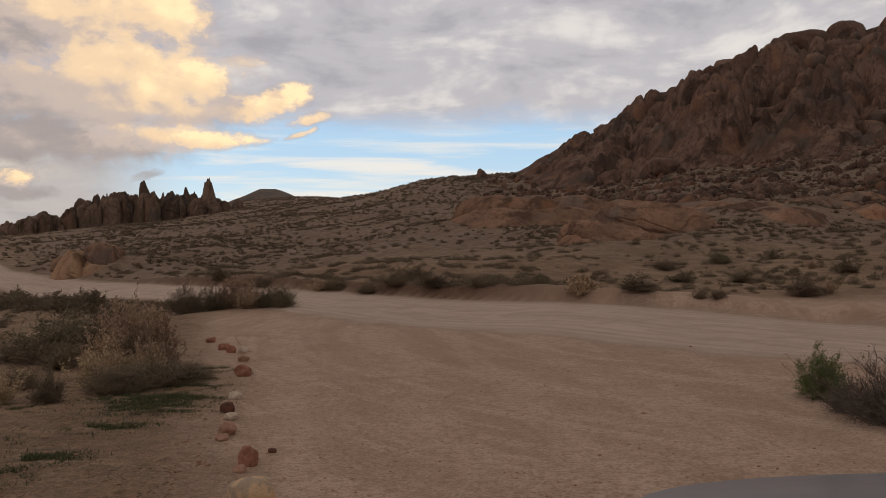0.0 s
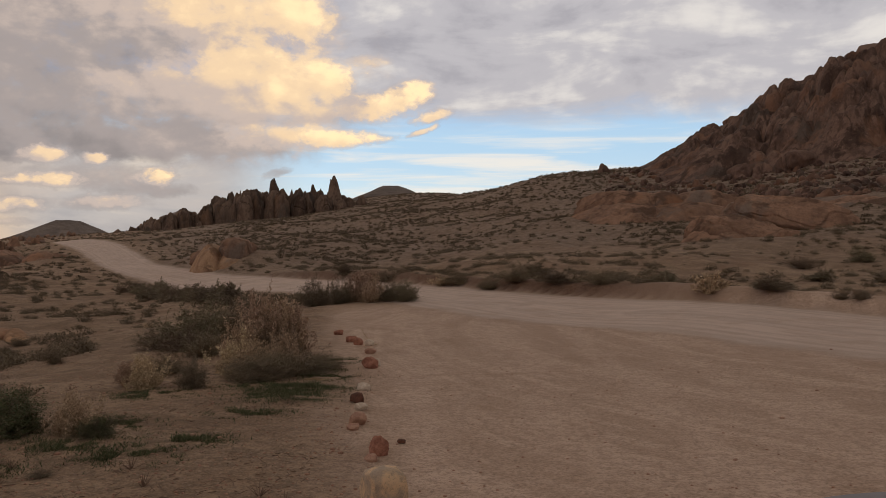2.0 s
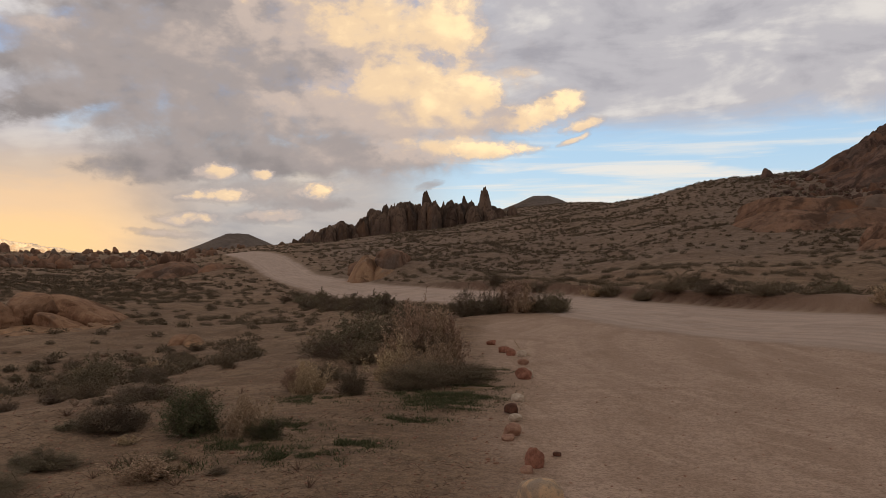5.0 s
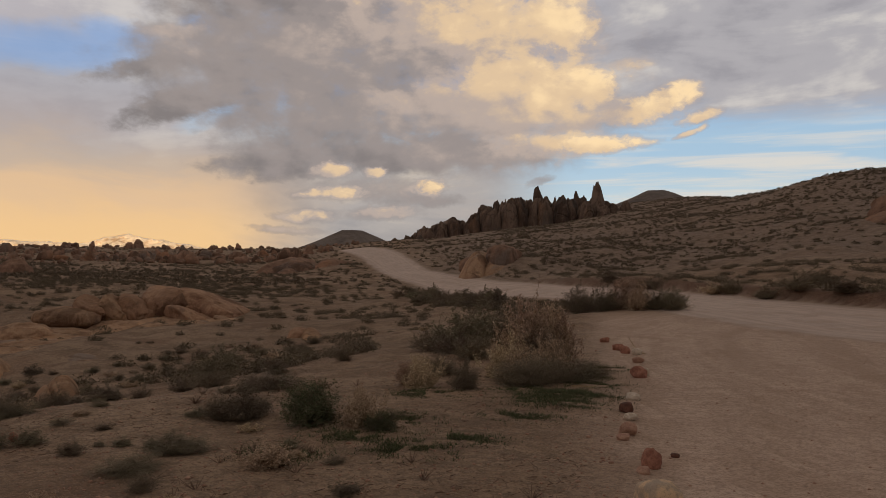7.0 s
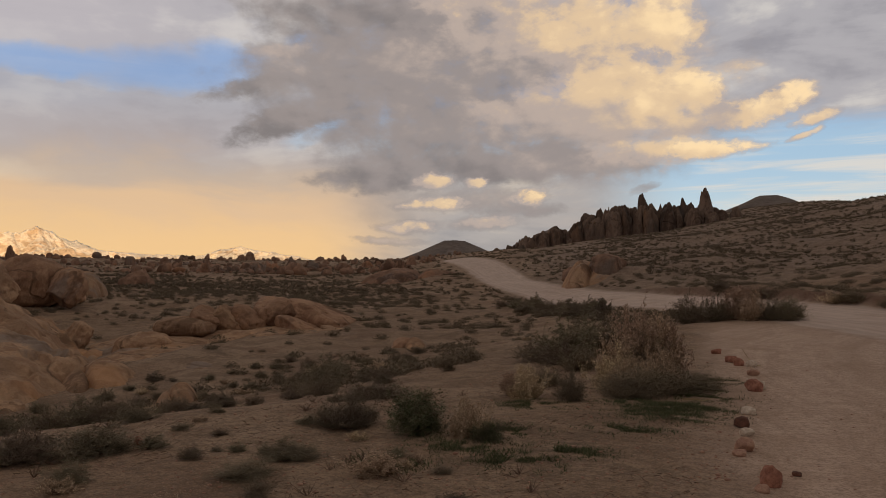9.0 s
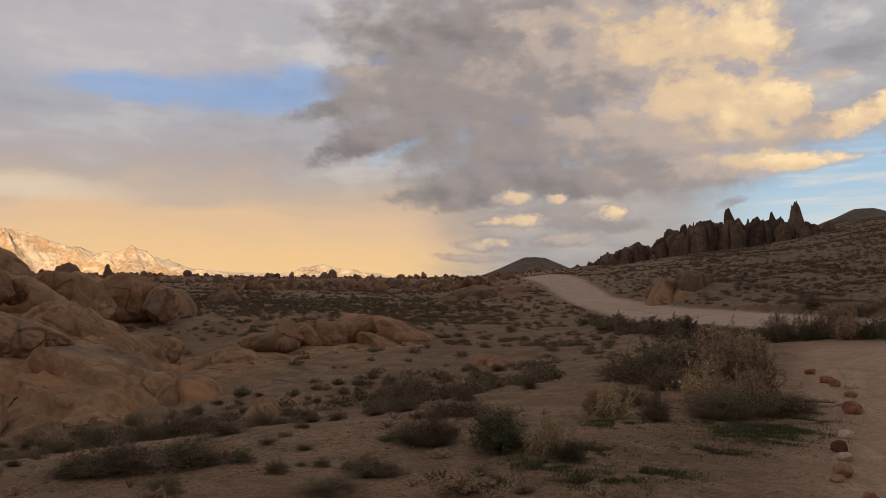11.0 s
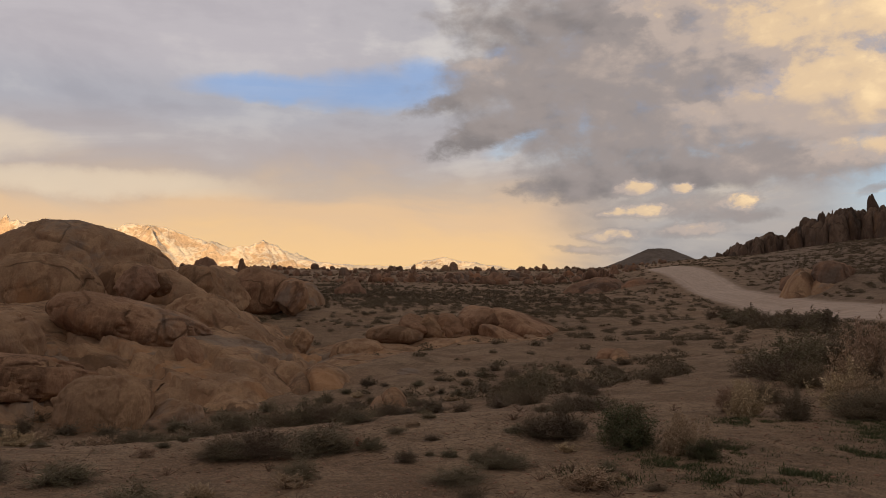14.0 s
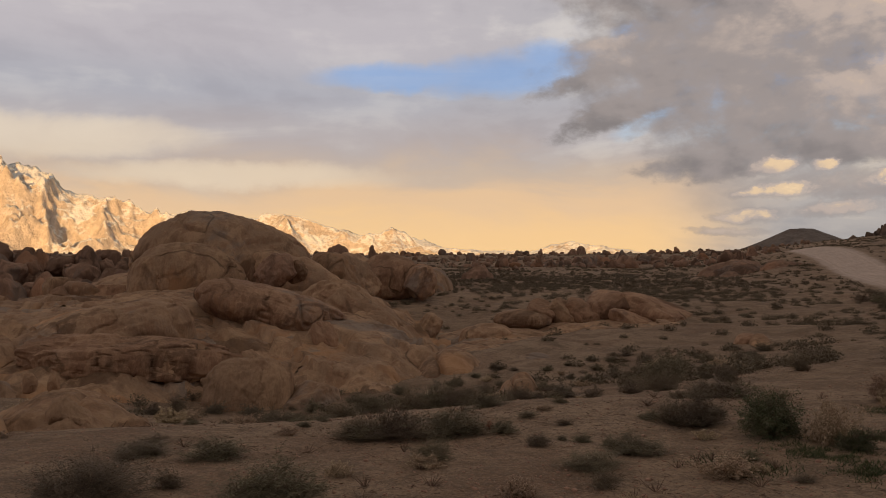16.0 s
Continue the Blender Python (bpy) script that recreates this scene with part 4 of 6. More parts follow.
outcrop("rock_rise", "low brown rise of bare rock in scrub", RED_GRANITE, 32, 41, 108, 128, 0.1, 60, 360, 0.3, 2.0, 0.6)

# the row of slabs in the wash
CROWNS.append((46.0, 48, -2.6, 8.5, 13, 0.9))
CROWNS.append((53.5, 42, -3.4, 6.0, 10, 0.9))
for a, r, t, h, d_, s_ in [(45.6, 48, -2.2, 2.6, 4.5, 0.8), (42.6, 47, -2.5, 2.2, 4.0, 0.8), (49.0, 47, -2.9, 2.3, 4.5, 0.8)]:
    crown(a, r, t, h, d_, s_)
outcrop("granite_slab", "low swell of tan granite under tilted slabs", GRANITE, 33, 63, 28, 62, 0.09, 260, 370, 0.04, 1.6, 0.6, 0.4, blend=0.6, shelf=0.3)
mass("smooth reddish block on top of the row", 45.85, -1.91, 1.76, 1.16, 45.6, 10, RUST_GRANITE, 601, depth=1.2, facets=3, lump=0.08, blocky=0.45, bury=0.1)
mass("long slab sloping off the end of the row", 42.59, -2.49, 3.32, 1.08, 46.5, 20, RUST_GRANITE, 602, depth=1.0, facets=3, lump=0.10, bury=0.1)
mass("tilted granite slab leaning on its neighbour", 47.93, -2.47, 1.60, 1.00, 45.2, 36, RUST_GRANITE, 603, depth=1.4, facets=3, lump=0.08, blocky=0.4, bury=0.1)
mass("tilted granite slab leaning on its neighbour", 49.21, -2.39, 1.44, 0.96, 44.8, 42, GRANITE, 604, depth=1.4, facets=3, lump=0.08, blocky=0.4, bury=0.1)
mass("tilted granite slab leaning on its neighbour", 50.44, -2.39, 1.32, 0.88, 44.4, 40, RUST_GRANITE, 605, depth=1.4, facets=3, lump=0.08, blocky=0.4, bury=0.1)
mass("low domed slab at the foot of the row", 51.88, -2.78, 2.08, 0.70, 43.8, 2, GRANITE, 606, depth=1.0, facets=2, lump=0.08, bury=0.1)
mass("rounded tan hump below the row", 54.45, -4.19, 2.08, 1.17, 39.5, -6, GRANITE, 607, depth=0.9, facets=3, lump=0.1, bury=0.1)
mass("low worn hump half buried in sand", 48.76, -5.15, 1.84, 0.78, 36.0, 8, GRANITE, 608, depth=0.9, facets=3, lump=0.12, bury=0.1)
mass("low worn hump half buried in sand", 56.79, -5.73, 2.42, 1.01, 36.5, -10, GRANITE, 609, depth=0.9, facets=3, lump=0.12, bury=0.1)
mass("rusty slab below the top block", 44.18, -3.29, 2.20, 0.88, 44.0, 26, RUST_GRANITE, 610, depth=1.0, facets=3, lump=0.1, bury=0.1)
mass("pinkish rounded boulder in scrub", 36.57, -4.26, 1.29, 0.58, 33.0, 6, RUST_GRANITE, 611, depth=0.9, facets=3, lump=0.12, bury=0.1)
mass("granite rib running down from the row", 41.42, -3.54, 1.60, 0.55, 43.0, 30, GRANITE, 612, depth=1.0, facets=4, bury=0.1)
for k, (a, r, t, h, d_) in enumerate([(56.9, 32, -4.7, 2.4, 3.0), (50.8, 31.5, -5.2, 2.0, 2.2), (52.1, 24.2, -6.4, 1.6, 1.3), (36.3, 32.5, -3.65, 1.4, 1.6)]):
    crown(a, r, t - 0.1, h, d_, 1.0)
    crown(a + h * 0.6, r - d_ * 0.3, t - 0.7, h * 0.6, d_ * 0.7, 0.9)
    outcrop("rock_hump", "low worn granite hump rising from sand", GRANITE, a - 2 * h, a + 2 * h, r - 1.4 * d_, r + 1.9 * d_, 0.08, 80, 380 + k, 0.04, 0.7, 0.7, 0.4, 0.4, shelf=0.4)

# red mounds beyond the road
for a, r, t, h, d_, s_ in [(-4.5, 100, 4.6, 3.9, 6, 0.9), (-8.3, 100, 4.6, 3.9, 6, 0.9), (-14.0, 88, 4.1, 5.4, 6, 0.9), (-11.0, 72, 2.9, 3.5, 4, 0.9), (-20.3, 92, 4.3, 3.4, 6, 0.8),
                           (-23.7, 84, 3.9, 2.4, 4, 0.8), (-25.1, 99, 4.6, 2.6, 5, 0.8), (-28.6, 92, 4.1, 2.4, 4, 0.8), (-16.6, 97, 4.6, 3.0, 5, 0.8), (-31.5, 92, 4.3, 2.4, 4, 0.7)]:
    crown(a, r, t, h, d_, s_)
outcrop("rock_mound", "smooth red-brown rock mounds with slanting grooves", RED_GRANITE, -36, 1, 56, 108, 0.1, 240, 390, 0.06, 2.2, 0.8, 0.3, 0.5, 0.8)
mass("smooth red-brown rock mound beyond the road", -4.89, 4.32, 4.40, 1.04, 106, 3, RED_GRANITE, 390, depth=0.7, facets=1, lump=0.08, bury=0.9, blocky=0.1)
mass("smooth red-brown rock mound beyond the road", -10.03, 4.30, 3.32, 0.96, 106, 6, RED_GRANITE, 391, depth=0.7, facets=1, lump=0.08, bury=0.9, blocky=0.1)
mass("bulging rock nose over a dark hollow", -15.10, 3.43, 4.64, 1.29, 78, 11, RED_GRANITE, 392, depth=0.6, sub=6, facets=1, lump=0.07, shell=0.03, blocky=0.1, bury=0.3)
mass("striped red rock mound with slanting grooves", -11.74, 2.38, 3.82, 1.25, 72, 17, RED_GRANITE, 393, depth=0.6, sub=6, facets=2, lump=0.10, bury=0.9, blocky=0.0)
mass("red rock foot beside a dark hollow", -14.70, 1.70, 1.33, 1.01, 69, -6, RED_GRANITE, 394, depth=0.8, facets=4, bury=0.5)
mass("low red-brown mound on the slope", -21.52, 3.96, 3.68, 0.81, 106, 4, RED_GRANITE, 395, depth=0.7, facets=2, lump=0.1, bury=0.9, blocky=0.1)
mass("low red-brown mound on the slope", -17.60, 4.32, 3.06, 0.76, 106, -3, RED_GRANITE, 396, depth=0.7, facets=2, lump=0.1, bury=0.9, blocky=0.1)
mass("low red-brown mound on the slope", -23.56, 3.21, 1.87, 0.74, 98, 8, RED_GRANITE, 397, depth=0.8, facets=3, lump=0.1, bury=0.9, blocky=0.1)
mass("low red-brown mound on the slope", -27.35, 4.07, 2.56, 0.79, 106, 4, RED_GRANITE, 398, depth=0.8, facets=3, lump=0.1, bury=0.9, blocky=0.1)
crown(24.4, 79, 1.75, 1.5, 3, 1.0)
crown(23.2, 78, 1.3, 1.5, 2.5, 1.0)
crown(21.0, 78, 1.2, 1.2, 2.5, 1.0)
outcrop("roadside_rock", "low tan rock slabs beside the dirt road", GRANITE, 18.5, 28, 72, 88, 0.08, 90, 400, 0.05, 1.0, 0.7)
mass("large rounded brown boulder beside the dirt road", 22.67, 1.19, 1.44, 1.01, 78.5, 16, RED_GRANITE, 399, depth=0.9, facets=3, lump=0.12, bury=0.3)
mass("low brown slab leaning toward a brown boulder", 24.48, 0.92, 1.84, 0.55, 81.5, -7, RED_GRANITE, 400, depth=0.9, facets=3, lump=0.1, bury=0.3)

# ---- the craggy hill ----
ha, hr = np.radians(np.arange(-62, -1.5, 0.1)), np.linspace(118, 330, 230)
HA, HR = np.meshgrid(ha, hr, indexing="ij")
hx, hy = (-HR * np.sin(HA)).ravel(), (HR * np.cos(HA)).ravel()
hp = np.column_stack([hx, hy])
hdeg, hrr = np.degrees(HA).ravel(), HR.ravel()
foot = 142 + 26 * (fbm(hp / 18.0, 3, 61) - 0.5) + 16 * smooth(hdeg, -14, -5)
rocky = smooth(hrr, foot, foot + 24) * smooth(hdeg, -4.5, -9.5)
wp = hp + 5.0 * np.column_stack([fbm(hp / 9.0, 3, 62) - 0.5, fbm(hp / 9.0, 3, 63) - 0.5])
crag = 7.0 * domes(wp, 17.0, 5) + 4.6 * domes(wp, 7.5, 6) + 3.0 * domes(wp, 3.4, 7) + 1.3 * domes(hp, 1.6, 8) - 3.4
sky_line = np.interp(hdeg, [-62, -45, -29, -25, -22.6, -18.7, -14.9, -11.1, -9.1, -7.7, -3.9, -1.5], [15, 15.4, 14.9, 14.5, 14.3, 13.3, 11.3, 9.4, 8.4, 7.5, 6.9, 6.4])
lift = (EYE + 215 * np.tan(np.radians(sky_line)) - 3.2 * smooth(hdeg, -6, -12) - 6.5 * smooth(hdeg, -11, -20)) - ground_z(-215 * np.sin(np.radians(hdeg)), 215 * np.cos(np.radians(hdeg)))
lift = lift * smooth(hrr, 150, 210) * smooth(hrr, 300, 240) * smooth(hdeg, -3.5, -8)
hz = lift + ground_z(hx, hy) + np.where(rocky > 0.02, crag * rocky * (0.4 + 0.6 * smooth(hdeg, -6, -20)), 0) - 0.35 * (1 - smooth(rocky, 0.0, 0.2))
hill = tagged(new("rocky_hill", mesh_from("rocky_hill", np.column_stack([hx, hy, hz]), grid_faces(len(ha), len(hr))[:, ::-1], CRAG)), "steep dark brown hill of piled granite crags", "hill", kind="structure")
crag_meshes = []
for s in range(7):
    p, f = rock_shape(4, 130 + s, 0.2, 11, 0.05, 0.75)
    crag_meshes.append(mesh_from("boulder", p, f, CRAG))


def crag_block(azimuth, r, top, half, tall, k):
    a = r * math.tan(radians(half))
    zt = EYE + r * math.tan(radians(top))
    m = Matrix.Translation((-r * math.sin(radians(azimuth)), r * math.cos(radians(azimuth)), zt - a * tall * 0.92)) @ pose(0, 0, 0, 0, 0, azimuth + 50 * k) @ Matrix.Diagonal((a, a, a * tall, 1))
    part_mesh("boulder", crag_meshes[k % 7], hill, m)


for k, (a, t, h, tall) in enumerate([(-26.9, 15.25, 1.2, 0.9), (-28.6, 15.0, 1.0, 1.0), (-24.0, 14.9, 1.9, 0.55), (-22.6, 14.6, 0.9, 0.8), (-19.6, 13.9, 1.1, 0.7), (-21.4, 13.75, 0.5, 1.0), (-18.6, 13.5, 0.8, 0.8), (-17.6, 13.25, 0.42, 0.9),
                                     (-16.7, 12.6, 0.8, 1.0), (-15.7, 12.05, 0.8, 0.8), (-13.8, 11.2, 0.8, 0.8), (-12.5, 10.6, 0.6, 0.9), (-11.3, 10.1, 0.62, 0.8), (-9.1, 9.1, 0.58, 0.9), (-8.1, 8.3, 0.5, 0.9), (-10.2, 9.5, 0.5, 0.9)]):
    crag_block(a, 218, t, h, tall, k)
rng = random.Random(5)
for k in range(270):
    a, r = rng.uniform(-40, -9.5), rng.uniform(150, 216)
    x, y = -r * math.sin(radians(a)), r * math.cos(radians(a))
    s = rng.uniform(0.9, 3.4)
    zt = gz(x, y) + s * rng.uniform(0.5, 1.4) + 2.0 * smooth(r, 165, 200)
    crag_block(a, r, math.degrees(math.atan((zt - EYE) / r)), math.degrees(math.atan(s / r)), rng.uniform(0.7, 1.5), k)

# ---- the row of spires ----
G8 = "row of rock spires"
for k in range(40):
    a = 15.2 + 13.4 * k / 39 + 0.15 * math.sin(5 * k)
    crown(a, 262 + 6 * math.sin(2.3 * k), np.interp(a, [15, 16, 17.2, 19.1, 21.5, 23.1, 24.1, 24.8, 25.5, 26.5, 28.4, 29.8], [4.5, 5.0, 5.25, 5.25, 5.15, 5.0, 4.6, 3.8, 3.5, 3.8, 2.9, 2.5]) - 0.35 * (0.5 + 0.5 * math.sin(3.7 * k)), 0.75 + 0.25 * math.sin(1.9 * k), 6, 0.4)
outcrop("spire_wall", "jagged wall of dark brown rock under the spires", SPIRE, 13.5, 30, 248, 278, 0.05, 120, 410, 2.2, 3.0, 0.9, 0.5, 0.0, 0.05)
def spire(u, top, base, half):
    """A jointed column of the wall: bearing, height angles of its head and foot, half width in degrees."""
    k = int(u * 100)
    tall = (top - base) / (2 * half) > 1.7
    boulder("rock_spire", "slender leaning spire of dark brown rock" if tall else "knobbly dark brown rock column on the ridge", u, 262 + 4 * math.sin(k), top, base - 0.5 if tall else top - 3.2 * half, half * (1.3 if tall else 1.2), SPIRE, k, 1.0,
            full=not tall, group=G8, sub=4, lump=0.22, facets=8, blocky=0.5, taper=0.5 if tall else 0.1, tilt=-3 if tall else 9 * math.sin(k * 0.7), crack=0.05)


spire(24.13, 5.07, 3.49, 0.56)
spire(23.54, 4.68, 3.49, 0.40)
spire(23.03, 5.40, 3.57, 0.36)
spire(22.47, 5.48, 3.58, 0.36)
spire(21.88, 5.41, 3.58, 0.44)
spire(21.24, 5.45, 3.70, 0.44)
spire(20.68, 5.42, 3.82, 0.36)
spire(20.12, 6.34, 3.90, 0.60)
spire(19.56, 5.66, 3.99, 0.40)
spire(19.04, 5.62, 4.11, 0.36)
spire(18.60, 5.71, 4.11, 0.48)
spire(18.08, 5.51, 4.23, 0.32)
spire(17.48, 5.99, 4.23, 0.48)
spire(17.03, 5.71, 4.31, 0.40)
spire(16.75, 5.19, 4.39, 0.28)
spire(16.07, 6.66, 4.39, 0.60)
spire(15.55, 5.27, 4.47, 0.32)
spire(15.06, 5.10, 4.54, 0.32)
spire(14.22, 5.26, 4.54, 0.32)
spire(24.84, 4.08, 3.32, 0.36)
spire(24.45, 4.43, 3.33, 0.36)
spire(26.48, 4.18, 2.92, 0.48)
spire(25.89, 3.95, 3.00, 0.40)
spire(27.06, 3.78, 2.83, 0.40)
spire(27.44, 3.69, 2.75, 0.40)
spire(27.90, 3.38, 2.59, 0.36)
spire(28.40, 3.21, 2.59, 0.40)
spire(28.97, 2.97, 2.50, 0.32)
spire(29.50, 2.89, 2.42, 0.24)
spire(30.45, 2.69, 2.26, 0.32)
for k in range(120):
    a = 14.8 + 13.6 * rng.random()
    top = np.interp(a, [14.6, 16, 18, 20, 22, 24, 25, 27, 29], [4.3, 5.2, 5.5, 5.5, 5.4, 4.9, 3.8, 3.7, 2.9]) - 1.3 * rng.random() ** 1.3
    boulder("boulder", "dark brown boulder packed between the spires", a, 254 + 8 * rng.random(), top, top - 0.9, rng.uniform(0.22, 0.5), SPIRE, 180 + k, group="boulders round the spires", sub=3, lump=0.35, facets=8, tilt=rng.uniform(-20, 20))
boulder("boulder", "dark boulder on the saddle beside the spires", 14.15, 262, 5.25, 4.5, 0.42, SPIRE, 171, group=G8, sub=4)
boulder("boulder", "low dark boulder below the tall spire", 15.0, 262, 4.9, 4.2, 0.42, SPIRE, 172, group=G8, sub=4)
boulder("boulder", "rounded dark boulder on the low skyline", 36.45, 190, 2.15, 1.3, 0.55, RED_GRANITE, 173, group="skyline boulders", sub=4)
boulder("boulder", "rounded dark boulder on the low skyline", 47.7, 300, 2.35, 1.5, 0.42, RED_GRANITE, 174, group="skyline boulders", sub=4)
boulder("boulder", "rounded brown boulder on the scrub slope", -2.9, 190, 7.35, 6.6, 0.55, CRAG, 175, group="skyline boulders", sub=4)

# countless small boulders along the low skyline and over the scree
bv, bf = ball(2)
shapes = [rock_shape(2, 230 + s, 0.6, 8, 0.0, 0.5)[0] for s in range(8)]


def strew(bearings, dists, sizes, rise):
    """Half-buried boulders of eight shapes at the places given, joined into one mesh."""
    x, y = -dists * np.sin(np.radians(bearings)), dists * np.cos(np.radians(bearings))
    z = ground_z(x, y)
    v, f = [], []
    for k in range(len(x)):
        c_, s_ = math.cos(k * 1.7), math.sin(k * 1.7)
        p = shapes[k % 8] * np.array([1.15, 1, 0.6 + 0.9 * ((k * 0.618) % 1)]) * sizes[k]
        v.append(p @ np.array([[c_, s_, 0], [-s_, c_, 0], [0, 0, 1]]) + np.array([x[k], y[k], z[k] + sizes[k] * rise]))
        f.append(np.array(bf) + k * len(bv))
    return np.concatenate(v), np.concatenate(f)


g = np.random.default_rng(21)
sizes_ = 0.3 + 1.1 * g.random(800) ** 2.4
v_, f_ = strew(g.uniform(33, 92, 800), g.uniform(200, 400, 800), sizes_, 0.3)
tagged(new("boulder_field", mesh_from("boulder_field", v_, f_, RED_GRANITE)), "far field of brown boulders along the skyline", "boulders", kind="stuff")
v_, f_ = strew(g.uniform(-42, -3, 4500), g.uniform(98, 178, 4500), 0.10 + 0.7 * g.random(4500) ** 3.5, 0.1)
tagged(new("scree", mesh_from("scree", v_, f_, CRAG)), "brown scree boulders below the crags", "scree", kind="stuff")

g = np.random.default_rng(22)
v_, f_ = strew(np.concatenate([g.uniform(36, 62, 260), g.normal(49, 2.5, 90), g.normal(43, 2, 70)]), g.uniform(150, 230, 420), 0.2 + 1.2 * g.random(420) ** 3, 0.25)
tagged(new("boulder_field", mesh_from("boulder_field", v_, f_, RED_GRANITE)), "low wall of brown boulders under the skyline", "boulders", kind="stuff")

# ---- far hills and the snowy range ----
def far_hill(name, label, bearing, top, half, r, mat, flat_top=0.0, seed=1):
    a = np.linspace(-1, 1, 90)
    d_ = np.linspace(-1, 1, 40)
    Aa, Dd = np.meshgrid(a, d_, indexing="ij")
    span = r * math.tan(radians(half))
    xx, yy = Aa.ravel() * span, Dd.ravel() * span
    q = np.clip(np.hypot(Aa, Dd).ravel(), 0, 1)
    zt = r * math.tan(radians(top))
    z = zt * (1 - np.clip(q - flat_top, 0, 1) / (1 - flat_top)) ** 1.15 + (fbm(np.column_stack([xx, yy]) / (span * 0.25), 4, seed) - 0.5) * zt * 0.10
    me = mesh_from(name, np.column_stack([xx, yy, z]), grid_faces(90, 40), mat)
    ob = new(name, me)
    ob.matrix_world = Matrix.Translation((-r * math.sin(radians(bearing)), r * math.cos(radians(bearing)), EYE)) @ pose(0, 0, 0, 0, 0, bearing)
    return tagged(ob, label, "hill", kind="structure")


# distance haze is put into the far hills' paler, greyer colour
HILL = rock_material("far_hill_hazed_scrub", (0.24, 0.19, 0.16), (0.18, 0.145, 0.125), (0.15, 0.12, 0.105), 0.03, 0.0)
far_hill("far_hill", "distant brown rounded hill behind the spires", 12.2, 6.05, 15.0, 560, HILL, 0.04, 3)
far_hill("far_hill", "distant low brown hill behind the road crest", 33.4, 3.15, 9.0, 520, HILL, 0.08, 4)
far_hill("far_hill", "faint distant hill behind the spires' end", 26.3, 4.2, 9.0, 600, HILL, 0.0, 5)

ma, mr = np.radians(np.arange(36, 112, 0.12)), np.concatenate([np.linspace(3780, 4300, 170), np.linspace(4320, 4800, 30)])
MA, MR = np.meshgrid(ma, mr, indexing="ij")
mx, my = (-MR * np.sin(MA)).ravel(), (MR * np.cos(MA)).ravel()
mp_ = np.column_stack([mx, my])
mdeg = np.degrees(MA).ravel()
crest = np.interp(mdeg, [36, 42, 44.5, 46.5, 48.2, 50.1, 52, 56, 58.8, 61, 63.4, 66, 68.8, 70.6, 72.5, 75, 78, 80, 82, 84.3, 87, 92, 112], [1.0, 1.6, 2.0, 2.4, 2.8, 2.3, 2.0, 2.2, 2.9, 3.7, 3.35, 3.95, 4.65, 4.2, 4.3, 4.85, 5.1, 5.55, 5.9, 7.2, 7.7, 8.6, 8.0])
rise = np.clip((MR.ravel() - 3820) / 430.0, 0, 1)
drop = smooth(MR.ravel(), 4350, 4800)


def ridged(p, octaves, seed):
    s, w = 0.0, 1.0
    for o in range(octaves):
        s = s + w * (1 - np.abs(2 * vnoise(p * 2.1 ** o + 9.7 * o, seed + o) - 1)) ** 2
        w *= 0.52
    return s / 1.9


rg = ridged(mp_ / 210.0 + 0.35 * fbm(mp_ / 300.0, 3, 70)[:, None], 6, 71)
top_z = 4200 * np.tan(np.radians(crest))
mz = -5 + top_z * (0.96 * rise ** 1.15 + (rg - 0.45) * (0.95 * rise * (1 - rise) * 2 + 0.26 * rise)) * (1 - 0.8 * drop)
mat, n, b = material("snowy_granite", 0.85)
co = n.add("ShaderNodeTexCoord").outputs["Object"]
sep = n.add("ShaderNodeSeparateXYZ")
n.link(co, sep.inputs[0])
nrm = n.add("ShaderNodeSeparateXYZ")
n.link(n.add("ShaderNodeNewGeometry").outputs["Normal"], nrm.inputs[0])
nz = n.noise(co, 0.006, 6, 0.65)
nf = n.noise(co, 0.03, 5, 0.65)
rockc = n.mix(n.step(nf, 0.38, 0.62), (0.56, 0.45, 0.34), (0.72, 0.59, 0.46))
lie = n.m("ADD", n.m("MULTIPLY", sep.outputs[2], 0.0007), n.m("ADD", n.m("MULTIPLY", n.m("SUBTRACT", nz, 0.5), 2.6), n.m("MULTIPLY", n.m("SUBTRACT", nf, 0.5), 1.6)))
snow = n.step(n.m("ADD", lie, n.m("MULTIPLY", nrm.outputs[2], 1.5)), 0.86, 1.42)
n.link(n.mix(snow, rockc, (0.90, 0.86, 0.78)), b.inputs["Base Color"])
bump(n, b, n.m("ADD", nf, n.m("MULTIPLY", n.noise(co, 0.12, 4, 0.7), 0.3)), 0.9, 16.0)
SNOWY = mat
tagged(new("mountain_range", mesh_from("mountain_range", np.column_stack([mx, my, mz]), grid_faces(len(ma), len(mr))[:, ::-1], SNOWY)), "far snow-dusted mountain range in golden sunlight", "mountains", kind="structure")

# ---- scrub ----
def tube(path, r0, r1):
    """Corners of a three-sided tapering twig along a path."""
    path = np.asarray(path)
    d_ = np.gradient(path, axis=0)
    d_ /= np.linalg.norm(d_, axis=1)[:, None] + 1e-9
    u = np.cross(d_, (0.31, 0.87, 0.38))
    u /= np.linalg.norm(u, axis=1)[:, None] + 1e-9
    v = np.cross(d_, u)
    rad = np.linspace(r0, r1, len(path))[:, None]
    ring = [path + rad * (math.cos(a) * u + math.sin(a) * v) for a in (0, 2.1, 4.2)]
    out_ = []
    for k in range(3):
        a, b_ = ring[k], ring[(k + 1) % 3]
        out_.append(np.stack([a[:-1], b_[:-1], b_[1:], a[1:]], 1).reshape(-1, 3))
    return np.concatenate(out_)


